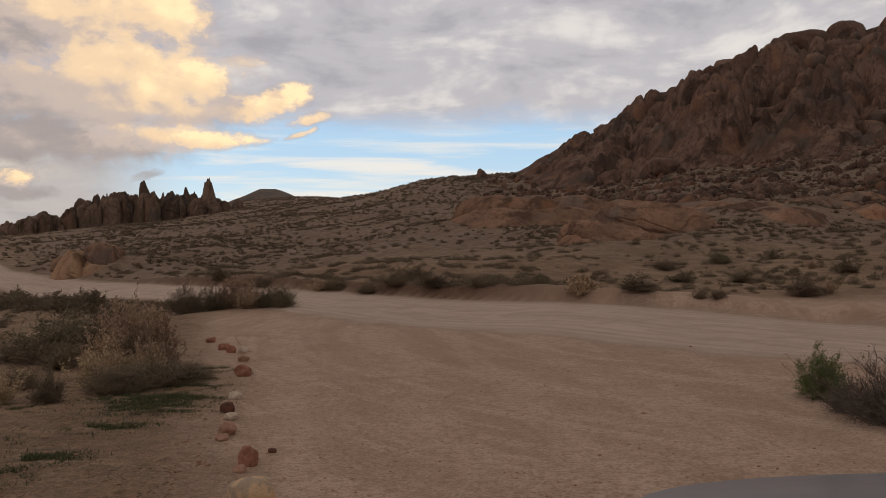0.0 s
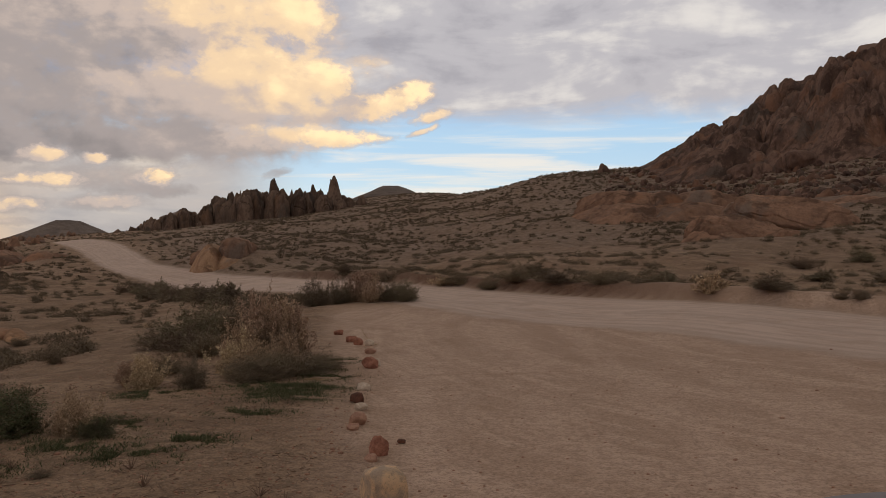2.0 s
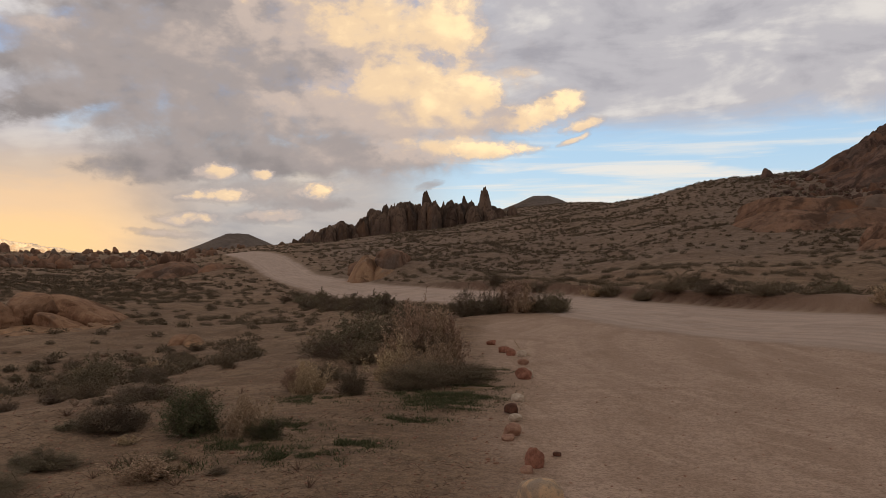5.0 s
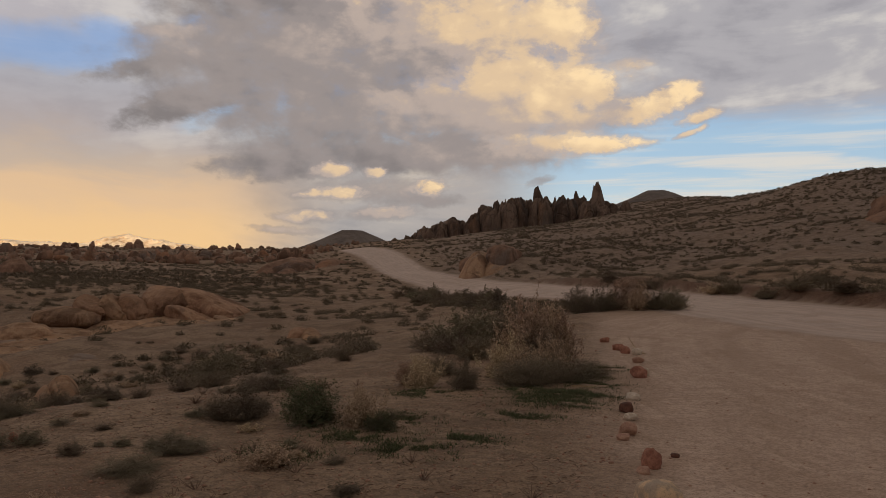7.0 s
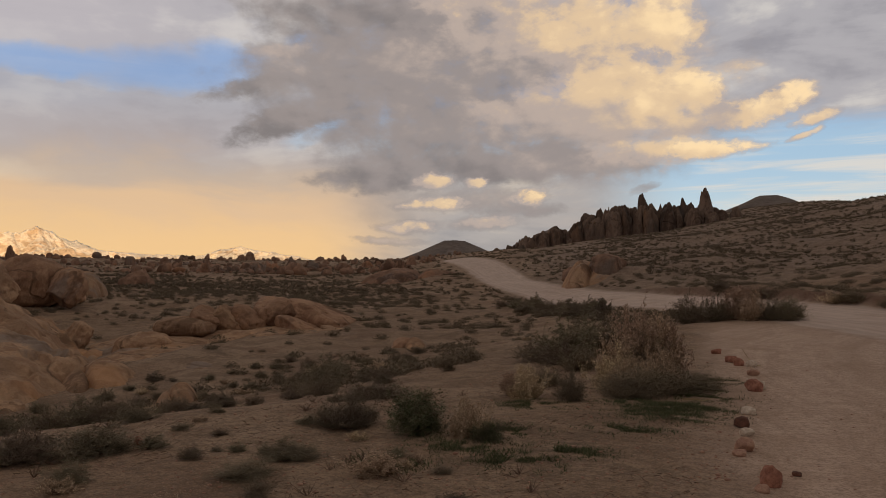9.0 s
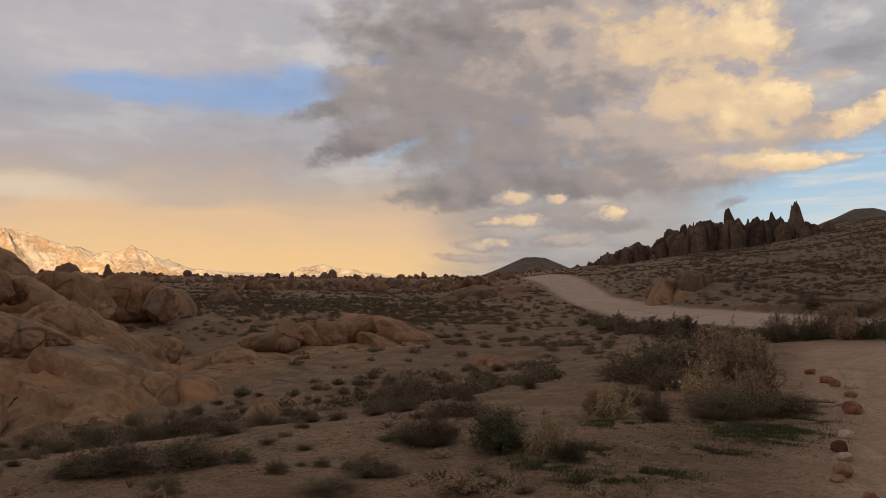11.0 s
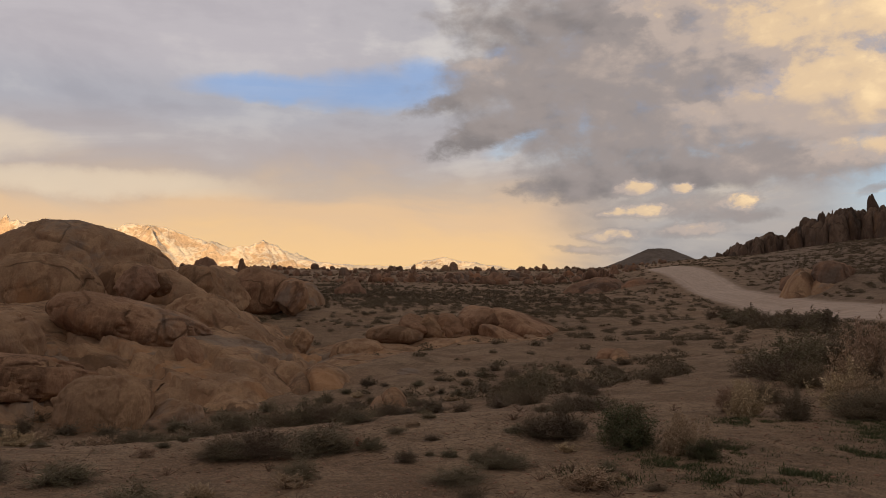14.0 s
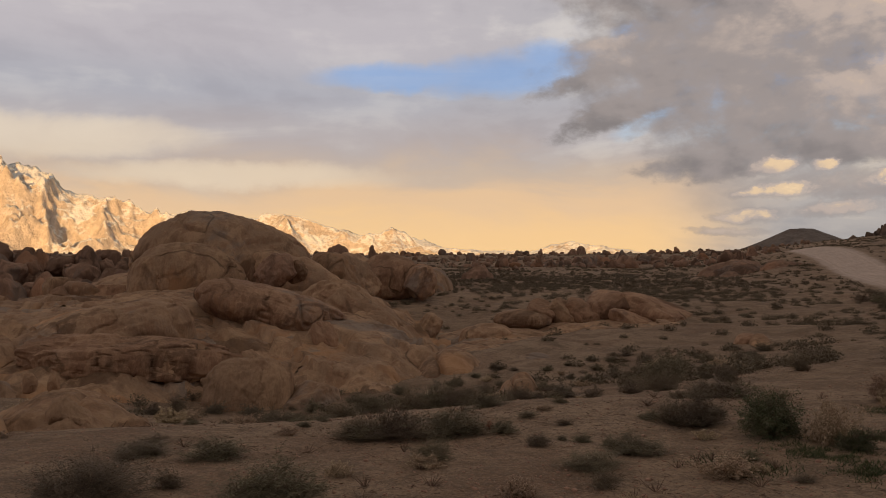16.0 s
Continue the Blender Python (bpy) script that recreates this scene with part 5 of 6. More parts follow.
def scrub(seed, stems, twigs, leaves, leaf, h=1.0, w=1.0, thick=0.008, droop=0.0, bare=0.0, up=0.12, tuft=0):
    """Twigs and leaves of one bush that fills a rough dome of height h and width w, as arrays of four-cornered faces."""
    g = np.random.default_rng(seed)
    tw, lf = [], []
    lobes = g.normal(size=(5, 2)) * 0.22 * w
    for i in range(stems):
        phi, th = g.uniform(0, 2 * math.pi), math.acos(g.uniform(up, 1.0))
        d_ = np.array([math.cos(phi) * math.sin(th) * w / 2, math.sin(phi) * math.sin(th) * w / 2, math.cos(th) * h])
        d_ = d_ * g.uniform(0.55, 1.0) * np.clip(0.8 + 2.0 * (float(vnoise(np.array([[math.cos(phi) * 2.4 + seed, math.sin(phi) * 2.4, math.cos(th) * 2.8]]), seed)[0]) - 0.5), 0.3, 1.25)
        lobe = lobes[i % 5]
        base = np.array([*(g.normal(size=2) * 0.07 * w), -0.03])
        tip = base + d_ + np.array([*(lobe * 0.5), 0])
        tip[2] = max(tip[2], 0.05 * h)
        mid = base + d_ * 0.5 + g.normal(size=3) * 0.06 * h + np.array([0, 0, 0.06 * h])
        q = np.array([base, base * 0.4 + mid * 0.6 + g.normal(size=3) * 0.02, mid * 0.6 + tip * 0.4 + g.normal(size=3) * 0.03 * h, tip])
        tw.append(tube(q, thick, thick * 0.35))
        if tuft:
            n = tuft
            d1 = d_ / (np.linalg.norm(d_) + 1e-9) * 0.7 + np.array([0, 0, 0.5])
            c_ = tip + d1 * g.uniform(-0.22, 0.07, size=(n, 1)) * h + g.normal(size=(n, 3)) * 0.028 * h
            c_[:, 2] = np.maximum(c_[:, 2], 0.02)
            a = g.normal(size=(n, 3)) * 0.6 + d1
            a /= np.linalg.norm(a, axis=1)[:, None]
            b_ = np.cross(a, g.normal(size=(n, 3)))
            b_ /= np.linalg.norm(b_, axis=1)[:, None] + 1e-9
            sz = leaf * g.uniform(0.6, 1.4, size=(n, 1))
            lf.append(np.stack([c_ - a * sz, c_ + b_ * sz * 0.35, c_ + a * sz, c_ - b_ * sz * 0.35], 1).reshape(-1, 3))
        for _ in range(twigs):
            t = g.uniform(0.5, 1.0)
            k = min(int(t * 3), 2)
            s = q[k] + (q[k + 1] - q[k]) * (t * 3 - k)
            dd = d_ / (np.linalg.norm(d_) + 1e-9) * 0.6 + g.normal(size=3) * 0.6 + np.array([0, 0, 0.35 - droop])
            e = s + dd * g.uniform(0.08, 0.2) * h
            e[2] = max(e[2], 0.02)
            tw.append(tube(np.array([s, (s + e) / 2 + g.normal(size=3) * 0.012 * h, e]), thick * 0.5, thick * 0.22))
            if g.random() < bare:
                continue
            n = leaves
            t_ = g.uniform(0.35, 1.15, size=(n, 1))
            c_ = s + (e - s) * t_ + g.normal(size=(n, 3)) * 0.022 * h
            c_[:, 2] = np.maximum(c_[:, 2], 0.01)
            a = g.normal(size=(n, 3))
            a /= np.linalg.norm(a, axis=1)[:, None]
            b_ = np.cross(a, g.normal(size=(n, 3)))
            b_ /= np.linalg.norm(b_, axis=1)[:, None] + 1e-9
            sz = leaf * g.uniform(0.6, 1.4, size=(n, 1))
            lf.append(np.stack([c_ - a * sz, c_ + b_ * sz * 0.32, c_ + a * sz, c_ - b_ * sz * 0.32], 1).reshape(-1, 3))
    return np.concatenate(tw), (np.concatenate(lf) if lf else np.zeros((0, 3)))


KINDS = {
    "dry": (TWIG_BROWN, LEAF_DRY, "dry tan shrub of fine tangled twigs", 0.0),
    "sage": (TWIG_GREY, LEAF_SAGE, "dusty olive sagebrush with fine leaves", 0.0),
    "green": (TWIG_GREY, LEAF_GREEN, "dark green leafy desert shrub", 0.0),
    "bare": (TWIG_DARK, TWIG_DARK, "tangled dark bare-twigged bush", 0.7),
    "fresh": (TWIG_GREY, LEAF_FRESH, "fresh green leafy shrub", 0.0),
    "grey": (TWIG_GREY, LEAF_FAR, "low grey-brown shrub with bare twigs", 0.3),
}
STOCK = {}


def stock(kind, fineness, variant):
    """Twig and leaf meshes of a bush one metre wide and high, made once and shared."""
    key = (kind, fineness, variant)
    if key not in STOCK:
        twig_m, leaf_m, _, bare = KINDS[kind]
        seed = 500 + 31 * variant + 7 * "dry sage green grey bare fresh".split().index(kind) + 3 * fineness
        n = ((36, 6, 9, 0.042, 0.014), (80, 7, 13, 0.026, 0.009), (130, 9, 14, 0.018, 0.006))[fineness]
        if kind == "dry":
            n = (int(n[0] * 0.62), max(3, n[1] - 3), int(n[2] * 0.5), n[3] * 1.6, n[4])
        if kind in ("grey", "bare"):
            n = (int(n[0] * 1.3), n[1], max(3, int(n[2] * 0.8)), n[3] * 0.8, n[4])
        tw, lf = scrub(seed, n[0], n[1], n[2], n[3], 1.0, 1.0, n[4], bare=bare, up=0.3 if kind == 'dry' else 0.12, tuft=(18, 34, 46)[fineness] if kind == 'dry' else 0)
        STOCK[key] = quads("twig_frame", tw, twig_m), quads("foliage", lf, leaf_m)
    return STOCK[key]


counter = [0]


def shrub(kind, azimuth, r, w, h, fineness=None, label="", group="desert shrubs", spin=None):
    """Plants a bush of width w and height h, in metres, on the ground."""
    counter[0] += 1
    k = counter[0]
    fine_ = fineness if fineness is not None else (2 if r < 16 else 1 if r < 34 else 0)
    p = at(azimuth, r)
    m = Matrix.Translation(p) @ pose(0, 0, 0, 0, 0, spin if spin is not None else 47.0 * k) @ Matrix.Diagonal((w * 1.05, w * 0.95, h * 0.95, 1))
    e = thing("shrub", label or KINDS[kind][2], "shrub", m, group)
    for nm, me in zip(("twig_frame", "foliage"), stock(kind, fine_, k % (3 if fine_ else 4))):
        part_mesh(nm, me, e)
    return e


# beside the turnout
BESIDE = "shrubs beside the turnout"
for kind, a, r, w, h in [("dry", 20.9, 14.4, 0.95, 1.25), ("dry", 19.7, 14.7, 0.85, 1.1), ("dry", 22.1, 13.9, 0.85, 0.9), ("dry", 18.5, 14.9, 0.75, 0.95), ("grey", 19.9, 14.0, 0.9, 0.75), ("dry", 22.7, 13.1, 0.75, 0.66), ("dry", 21.6, 12.9, 0.6, 0.55), ("sage", 25.6, 18.2, 1.25, 0.95), ("sage", 23.9, 18.6, 1.1, 0.85),
                         ("grey", 24.8, 15.6, 1.0, 0.55), ("grey", 21.4, 11.9, 1.0, 0.45), ("grey", 20.2, 12.3, 0.9, 0.4), ("sage", 17.6, 12.6, 0.8, 0.34), ("grey", 18.8, 12.4, 0.8, 0.4), ("grey", 16.7, 13.2, 0.6, 0.26), ("dry", 28.6, 11.4, 0.55, 0.5), ("dry", 29.4, 11.9, 0.45, 0.35),
                         ("sage", 25.3, 11.2, 0.45, 0.45), ("grey", 27.0, 13.6, 0.7, 0.4), ("grey", 26.3, 16.5, 1.1, 0.5), ("grey", 27.8, 18.0, 1.1, 0.5), ("sage", 22.3, 18.4, 1.0, 0.85), ("dry", 19.0, 13.4, 0.6, 0.6)]:
    shrub(kind, a, r, w, h, 2 if r < 15 else 1, group=BESIDE)
MIDROW = "row of shrubs at the road edge"
for kind, a, r, w, h in [("sage", 17.3, 32.5, 1.3, 1.2), ("sage", 15.6, 33, 1.2, 1.05), ("dry", 14.6, 33.4, 1.2, 1.15), ("dry", 13.4, 32.4, 1.2, 1.1), ("sage", 12.3, 32.6, 1.1, 0.95), ("sage", 11.1, 32.3, 1.2, 0.85)]:
    shrub(kind, a, r, w, h, 2, group=MIDROW)
# on the sand slope
SLOPE = "shrubs on the sand slope"
for kind, a, r, w, h in [("green", 36.0, 8.6, 0.7, 0.5), ("dry", 32.9, 8.4, 0.42, 0.42), ("green", 31.2, 8.2, 0.4, 0.22), ("sage", 40.5, 9.1, 0.65, 0.36), ("sage", 42.2, 9.2, 0.4, 0.28), ("grey", 39.1, 11.8, 1.0, 0.27), ("grey", 34.0, 17.3, 0.5, 0.4),
                         ("grey", 32.5, 22.7, 0.9, 0.4), ("sage", 42.6, 19.9, 1.0, 0.8), ("sage", 45.0, 7.6, 0.5, 0.2), ("grey", 47.9, 7.0, 0.6, 0.17), ("grey", 51.5, 7.9, 0.27, 0.13), ("grey", 58.7, 7.5, 0.4, 0.18), ("dry", 38.6, 6.9, 0.5, 0.2)]:
    shrub(kind, a, r, w, h, 2 if r < 9 else None, group=SLOPE)
for kind, a, r, w, h in [("sage", 57.8, 8.8, 0.75, 0.31), ("grey", 61.4, 8.9, 0.72, 0.33), ("grey", 64.0, 9.0, 0.66, 0.31), ("sage", 42.2, 23.1, 1.0, 0.76), ("grey", 47.3, 16.7, 0.5, 0.28), ("sage", 54.9, 10.8, 0.55, 0.23), ("grey", 81.8, 7.0, 0.95, 0.33),
                         ("sage", 69.8, 6.4, 0.7, 0.34), ("sage", 73.5, 8.2, 0.55, 0.21), ("grey", 75.7, 24.6, 0.72, 0.5), ("sage", 77.3, 23.3, 0.65, 0.33), ("dry", 85.2, 22, 0.5, 0.42), ("dry", 84.1, 22, 0.45, 0.42), ("grey", 78.1, 8.6, 0.65, 0.15), ("sage", 63.2, 8.9, 0.5, 0.2)]:
    shrub(kind, a, r, w, h, group=SLOPE)
GULLY = "shrubs in the gully behind the bank"
for kind, a, r, w, h in [("grey", 56.6, 13.2, 0.7, 0.42), ("sage", 58.4, 13.6, 0.8, 0.5), ("grey", 60.2, 13.0, 0.6, 0.42), ("sage", 62.6, 13.4, 0.75, 0.4), ("grey", 65.2, 13.6, 0.6, 0.32), ("sage", 69.0, 13.3, 0.6, 0.3), ("grey", 52.4, 14.6, 0.6, 0.4)]:
    shrub(kind, a, r, w, h, 2, group=GULLY)
# small tufts scattered on the bank
rng = random.Random(63)
for k in range(46):
    w = rng.uniform(0.12, 0.34)
    shrub(rng.choice(["grey", "sage", "dry"]), rng.uniform(30, 88), rng.uniform(5.6, 12.0), w, w * rng.uniform(0.35, 0.6), 1, "low dry tuft of twigs on sand", "small tufts on the bank")
# by the parked car and beyond the road
shrub("fresh", -25.7, 11.2, 0.7, 0.68, 2, "fresh green shrub beside a bare bush", "shrubs by the car")
shrub("bare", -29.2, 9.7, 1.05, 0.74, 2, "tangled dark bare-twigged bush", "shrubs by the car")
shrub("bare", -27.0, 10.2, 0.6, 0.42, 2, "tangled dark bare-twigged bush", "shrubs by the car")
shrub("bare", -31.0, 9.8, 1.1, 0.75, 2, "tangled dark bare-twigged bush", "shrubs by the car")
FAR_SIDE = "shrubs beyond the road"
for kind, a, r, w, h in [("dry", -9.9, 29.9, 1.3, 0.92), ("sage", -13.8, 28.9, 1.5, 0.6), ("grey", -17.9, 28.1, 0.65, 0.4), ("grey", -19.0, 27.6, 0.72, 0.4), ("sage", -16.6, 42.2, 1.6, 0.65), ("grey", -20.4, 41.4, 1.8, 0.8), ("grey", -24.3, 34.5, 1.8, 0.8),
                         ("dry", -25.6, 35.6, 0.9, 0.6), ("sage", -26.6, 47.5, 1.6, 1.0), ("sage", -19.0, 55, 1.5, 1.0), ("grey", -15.5, 50.4, 1.6, 0.78), ("grey", 3.2, 36.8, 1.5, 0.93), ("sage", 0.4, 35.3, 1.6, 0.64), ("grey", -2.6, 33.8, 1.2, 0.66)]:
    shrub(kind, a, r, w, h, 1, group=FAR_SIDE)
for kind, a, r, w, h in [("sage", -6.8, 36, 1.2, 0.78), ("grey", 7.3, 39.8, 1.6, 0.72), ("dry", 8.5, 40.4, 1.2, 0.65), ("grey", 5.2, 37.5, 1.3, 0.7), ("sage", 1.8, 46, 1.6, 0.8), ("dry", -24.7, 50, 0.8, 0.56), ("sage", 15.3, 50.4, 1.4, 1.0), ("dry", 13.9, 47.6, 2.0, 0.8), ("grey", 12.4, 45.6, 1.6, 0.7), ("sage", -22.3, 58, 1.4, 1.0)]:
    shrub(kind, a, r, w, h, 1, group=FAR_SIDE)


def on_rock(a, r):
    return any(((a - ra) / rh) ** 2 + ((r - rr) / rdp) ** 2 < (0.8 if rh < 6 else 0.2) for ra, rr, rh, rdp in ROCK_AREAS)


def open_ground(a, r):
    x, y = -r * math.sin(radians(a)), r * math.cos(radians(a))
    rdist = float(road_side(np.array([x]), np.array([y]))[0][0])
    return rdist > (0.9 if r > 40 else 1.2) and float(lot_mask(np.array([x - 0.6]), np.array([y]))[0]) < 0.05 and not on_rock(a, r)


# the rest of the scrub: single bushes near by, then one thick cover far off
rng = random.Random(11)
planted = []
n_mid = 0
for _ in range(6000):
    if n_mid == 120:
        break
    a, r = (rng.uniform(-33, 92), math.sqrt(rng.uniform(150, 1000))) if n_mid % 4 == 0 else (rng.uniform(36, 76), math.sqrt(rng.uniform(300, 1000)))
    if not open_ground(a, r) or (r < 15 and rng.random() < 0.75) or (a < 34 and r < 24):
        continue
    x, y = -r * math.sin(radians(a)), r * math.cos(radians(a))
    if vnoise(np.array([[x / 5.0, y / 5.0]]), 77)[0] < 0.36:
        continue
    if any((x - px_) ** 2 + (y - py_) ** 2 < 1.0 for px_, py_ in planted):
        continue
    planted.append((x, y))
    w = rng.uniform(0.32, 0.78)
    shrub(rng.choice(["sage", "grey", "grey", "sage", "grey", "dry"]), a, r, w, w * rng.uniform(0.42, 0.62), group="scattered desert shrubs")
    n_mid += 1

n_edge = 0
for _ in range(3000):
    if n_edge == 34:
        break
    a, r = rng.uniform(23, 36), rng.uniform(24, 66)
    x, y = -r * math.sin(radians(a)), r * math.cos(radians(a))
    rdist, sd = road_side(np.array([x]), np.array([y]))
    if sd[0] > 0 or not 0.6 < rdist[0] < 4.5 or any((x - px_) ** 2 + (y - py_) ** 2 < 0.9 for px_, py_ in planted):
        continue
    planted.append((x, y))
    w = rng.uniform(0.9, 1.5)
    shrub(rng.choice(["sage", "grey", "sage"]), a, r, w, w * rng.uniform(0.5, 0.7), group="shrubs along the road")
    n_edge += 1

g = np.random.default_rng(3)
cand = 90000
fa, fr = g.uniform(-36, 94, cand), 20 + 336 * g.random(cand) ** 1.3
fx, fy = -fr * np.sin(np.radians(fa)), fr * np.cos(np.radians(fa))
ok = (road_side(fx, fy)[0] > 0.9) & (lot_mask(fx, fy) < 0.05)
clump = fbm(np.column_stack([fx, fy]) / 14.0, 3, 88)
ok &= g.random(cand) < (0.55 + 0.7 * smooth(fa, 28, 20)) * (smooth(clump, 0.36, 0.58) * 0.50 + 0.07) * (0.55 + 0.65 * smooth(fr, 50, 100)) * (1 + 0.9 * smooth(fa, 28, 20) * smooth(fr, 60, 100) + 2.6 * smooth(fa, 33, 40) * smooth(fr, 50, 65) * smooth(fr, 130, 95))
for ra, rr, rh, rdp in ROCK_AREAS:
    ok &= ((fa - ra) / rh) ** 2 + ((fr - rr) / rdp) ** 2 > (0.75 if rh < 6 else 0.2)
ok |= (fa < -4) & (fr > 92) & (fr < 175) & (g.random(cand) < 0.22)
ok &= ~((fa < -7) & (fr > 178) & (g.random(cand) < 0.85))
fa, fr, fx, fy = fa[ok], fr[ok], fx[ok], fy[ok]
fz = ground_z(fx, fy)


def cover(pick, per, leaf, name, label):
    """Many small bushes as loose leaves, in one mesh."""
    x, y, z, r = fx[pick], fy[pick], fz[pick], fr[pick]
    nb = len(x)
    size = g.uniform(0.16, 0.56, nb) * (1 + 0.25 * smooth(r, 60, 200))
    tall = size * g.uniform(0.5, 0.85, nb)
    u = g.normal(size=(nb, per, 3))
    u /= np.linalg.norm(u, axis=2)[..., None]
    u[..., 2] = np.abs(u[..., 2])
    u *= g.uniform(0.25, 1.0, (nb, per, 1)) * (0.65 + 0.5 * vnoise((u * 1.7 + g.uniform(0, 50, (nb, 1, 3))).reshape(-1, 3), 6).reshape(nb, per, 1))
    cen = u * np.stack([size, size * g.uniform(0.6, 1.0, nb), tall], 1)[:, None, :] + np.stack([x, y, z], 1)[:, None, :]
    e1 = g.normal(size=(nb, per, 3)) + u * 0.8
    e1 /= np.linalg.norm(e1, axis=2)[..., None]
    e2 = np.cross(e1, g.normal(size=(nb, per, 3)))
    e2 /= np.linalg.norm(e2, axis=2)[..., None]
    ls = (size * leaf)[:, None, None] * g.uniform(0.6, 1.3, (nb, per, 1))
    q = np.stack([cen - e1 * ls, cen + e2 * ls * 0.4, cen + e1 * ls, cen - e2 * ls * 0.4], 2).reshape(-1, 3)
    tagged(new(name, quads(name, q, LEAF_FAR)), label, "scrub", kind="stuff")


near = fr < 75
thin = g.random(len(fr)) < np.where(fa > 28, 1.0, 0.75)
cover(near & thin & (fr > np.where(fa > 32, 20, 32)), 260, 0.085, "desert_scrub", "small grey-brown desert shrubs dotting the sand")
cover(~near, 44, 0.22, "desert_scrub", "countless low dark shrubs dotting the far slopes")


# new grass in the damp hollows
def grass_patch(patches, name, label):
    v = []
    for a, r, w in patches:
        n = int(2200 * w * w / 0.1) if w < 0.3 else int(1000 * w / 0.1 * 0.5)
        n = min(n * 2, 4600)
        px_ = at(a, r)
        off = g.normal(size=(n, 2)) * np.array([w * 0.75, w * 0.6])
        off = off[fbm(off / 0.16 + a, 2, 5) > 0.5]
        n = len(off)
        x, y = px_.x + off[:, 0], px_.y + off[:, 1]
        z = ground_z(x, y)
        hgt = g.uniform(0.01, 0.05, n)
        lean = g.normal(size=(n, 2)) * 0.03
        side_ = g.normal(size=(n, 2))
        side_ /= np.linalg.norm(side_, axis=1)[:, None]
        b0 = np.stack([x, y, z - 0.01], 1)
        s3 = np.column_stack([side_ * 0.006, np.zeros(n)])
        tip = b0 + np.column_stack([lean, hgt])
        v.append(np.stack([b0 - s3, b0 + s3, tip], 1).reshape(-1, 3))
    tagged(new(name, quads(name, np.concatenate(v), GRASS, 3)), label, "grass", kind="stuff")


grass_patch([(39.2, 7.1, 0.16), (25.4, 7.8, 0.26), (30.3, 7.3, 0.18), (19.2, 10.1, 0.42), (15.8, 14.2, 0.36), (21.5, 9.1, 0.3), (17.6, 13.1, 0.4), (28.1, 10.8, 0.34), (38.0, 7.3, 0.25), (28.8, 7.3, 0.3), (32.0, 9.1, 0.22), (29.8, 8.8, 0.26), (32.9, 7.9, 0.36),
             (18.2, 11.2, 0.45), (20.6, 11.2, 0.45), (16.6, 12.2, 0.36), (18.8, 10.6, 0.34), (19.6, 11.0, 0.38), (17.4, 11.0, 0.34), (18.4, 10.9, 0.3), (20.2, 10.4, 0.28)], "grass", "low dark green new grass in patches")

# dead twigs, stalks and small dry tufts strewn over the slope
n = 9000
ta, tr = g.uniform(12, 92, n), 4.5 + 17 * g.random(n) ** 1.3
tx, ty = -tr * np.sin(np.radians(ta)), tr * np.cos(np.radians(ta))
ok = (lot_mask(tx, ty) < 0.2) & (fbm(np.column_stack([tx, ty]) / 1.4, 3, 91) > 0.5)
tx, ty = tx[ok], ty[ok]
tz = ground_z(tx, ty)
v = []
for k in range(len(tx)):
    if k % 60 == 0:
        for _ in range(12):
            d_ = g.normal(size=2) * 0.05
            v.append(tube(np.array([[tx[k], ty[k], tz[k] - 0.01], [tx[k] + d_[0], ty[k] + d_[1], tz[k] + g.uniform(0.03, 0.10)]]), 0.004, 0.002))
    else:
        a, l = g.uniform(0, 6.3), g.uniform(0.025, 0.08)
        v.append(tube(np.array([[tx[k], ty[k], tz[k] + 0.006], [tx[k] + l * math.cos(a), ty[k] + l * math.sin(a), tz[k] + 0.01 + 0.015 * g.random()]]), 0.004, 0.002))
tagged(new("dry_litter", quads("dry_litter", np.concatenate(v), TWIG_BROWN)), "dead twigs and dry stalks strewn on sand", "litter", kind="stuff")

# ---- the line of stones along the turnout ----
LINE = "line of border stones"
STONES = {"tan": (STONE_TAN, "large rounded tan stone"), "red": (STONE_RED, "angular rust-red stone"), "pink": (STONE_PINK, "rounded pinkish granite stone"), "white": (STONE_WHITE, "pale whitish stone"), "dark": (STONE_DARK, "small dark red stone")}


def stone(kind, azimuth, r, w, h, seed, group=LINE):
    mat, label = STONES[kind]
    p, f = rock_shape(4, seed, 0.14 if kind == "tan" else 0.2, 2 if kind == "tan" else 7, 0.01, 0.3)
    p = p / np.array([np.abs(p[:, 0]).max(), np.abs(p[:, 1]).max(), p[:, 2].max()]) * np.array([w / 2, w * 0.42, h * 0.62])
    ob = new("stone", mesh_from("stone", p, f, mat))
    ob.matrix_world = Matrix.Translation(at(azimuth, r + w * 0.4) + Vector((0, 0, h * 0.38))) @ pose(0, 0, 0, 0, 0, azimuth + 25 * math.sin(seed))
    return tagged(ob, label + " in the line along the turnout" if group else label + " lying on the sand slope", "stone", group)


for k, (kind, a, r, w, h) in enumerate([("tan", 12.1, 5.45, 0.35, 0.25), ("red", 12.54, 6.99, 0.18, 0.17), ("pink", 13.01, 6.77, 0.125, 0.06), ("dark", 10.98, 7.50, 0.085, 0.04), ("pink", 14.13, 8.32, 0.21, 0.13), ("pink", 14.33, 8.08, 0.16, 0.06),
                                        ("white", 13.88, 9.25, 0.16, 0.09), ("dark", 14.12, 9.78, 0.2, 0.125), ("white", 13.76, 10.86, 0.2, 0.1), ("red", 13.36, 13.16, 0.28, 0.185), ("white", 12.92, 13.41, 0.13, 0.13)]):
    stone(kind, a, r, w, h, 600 + k)
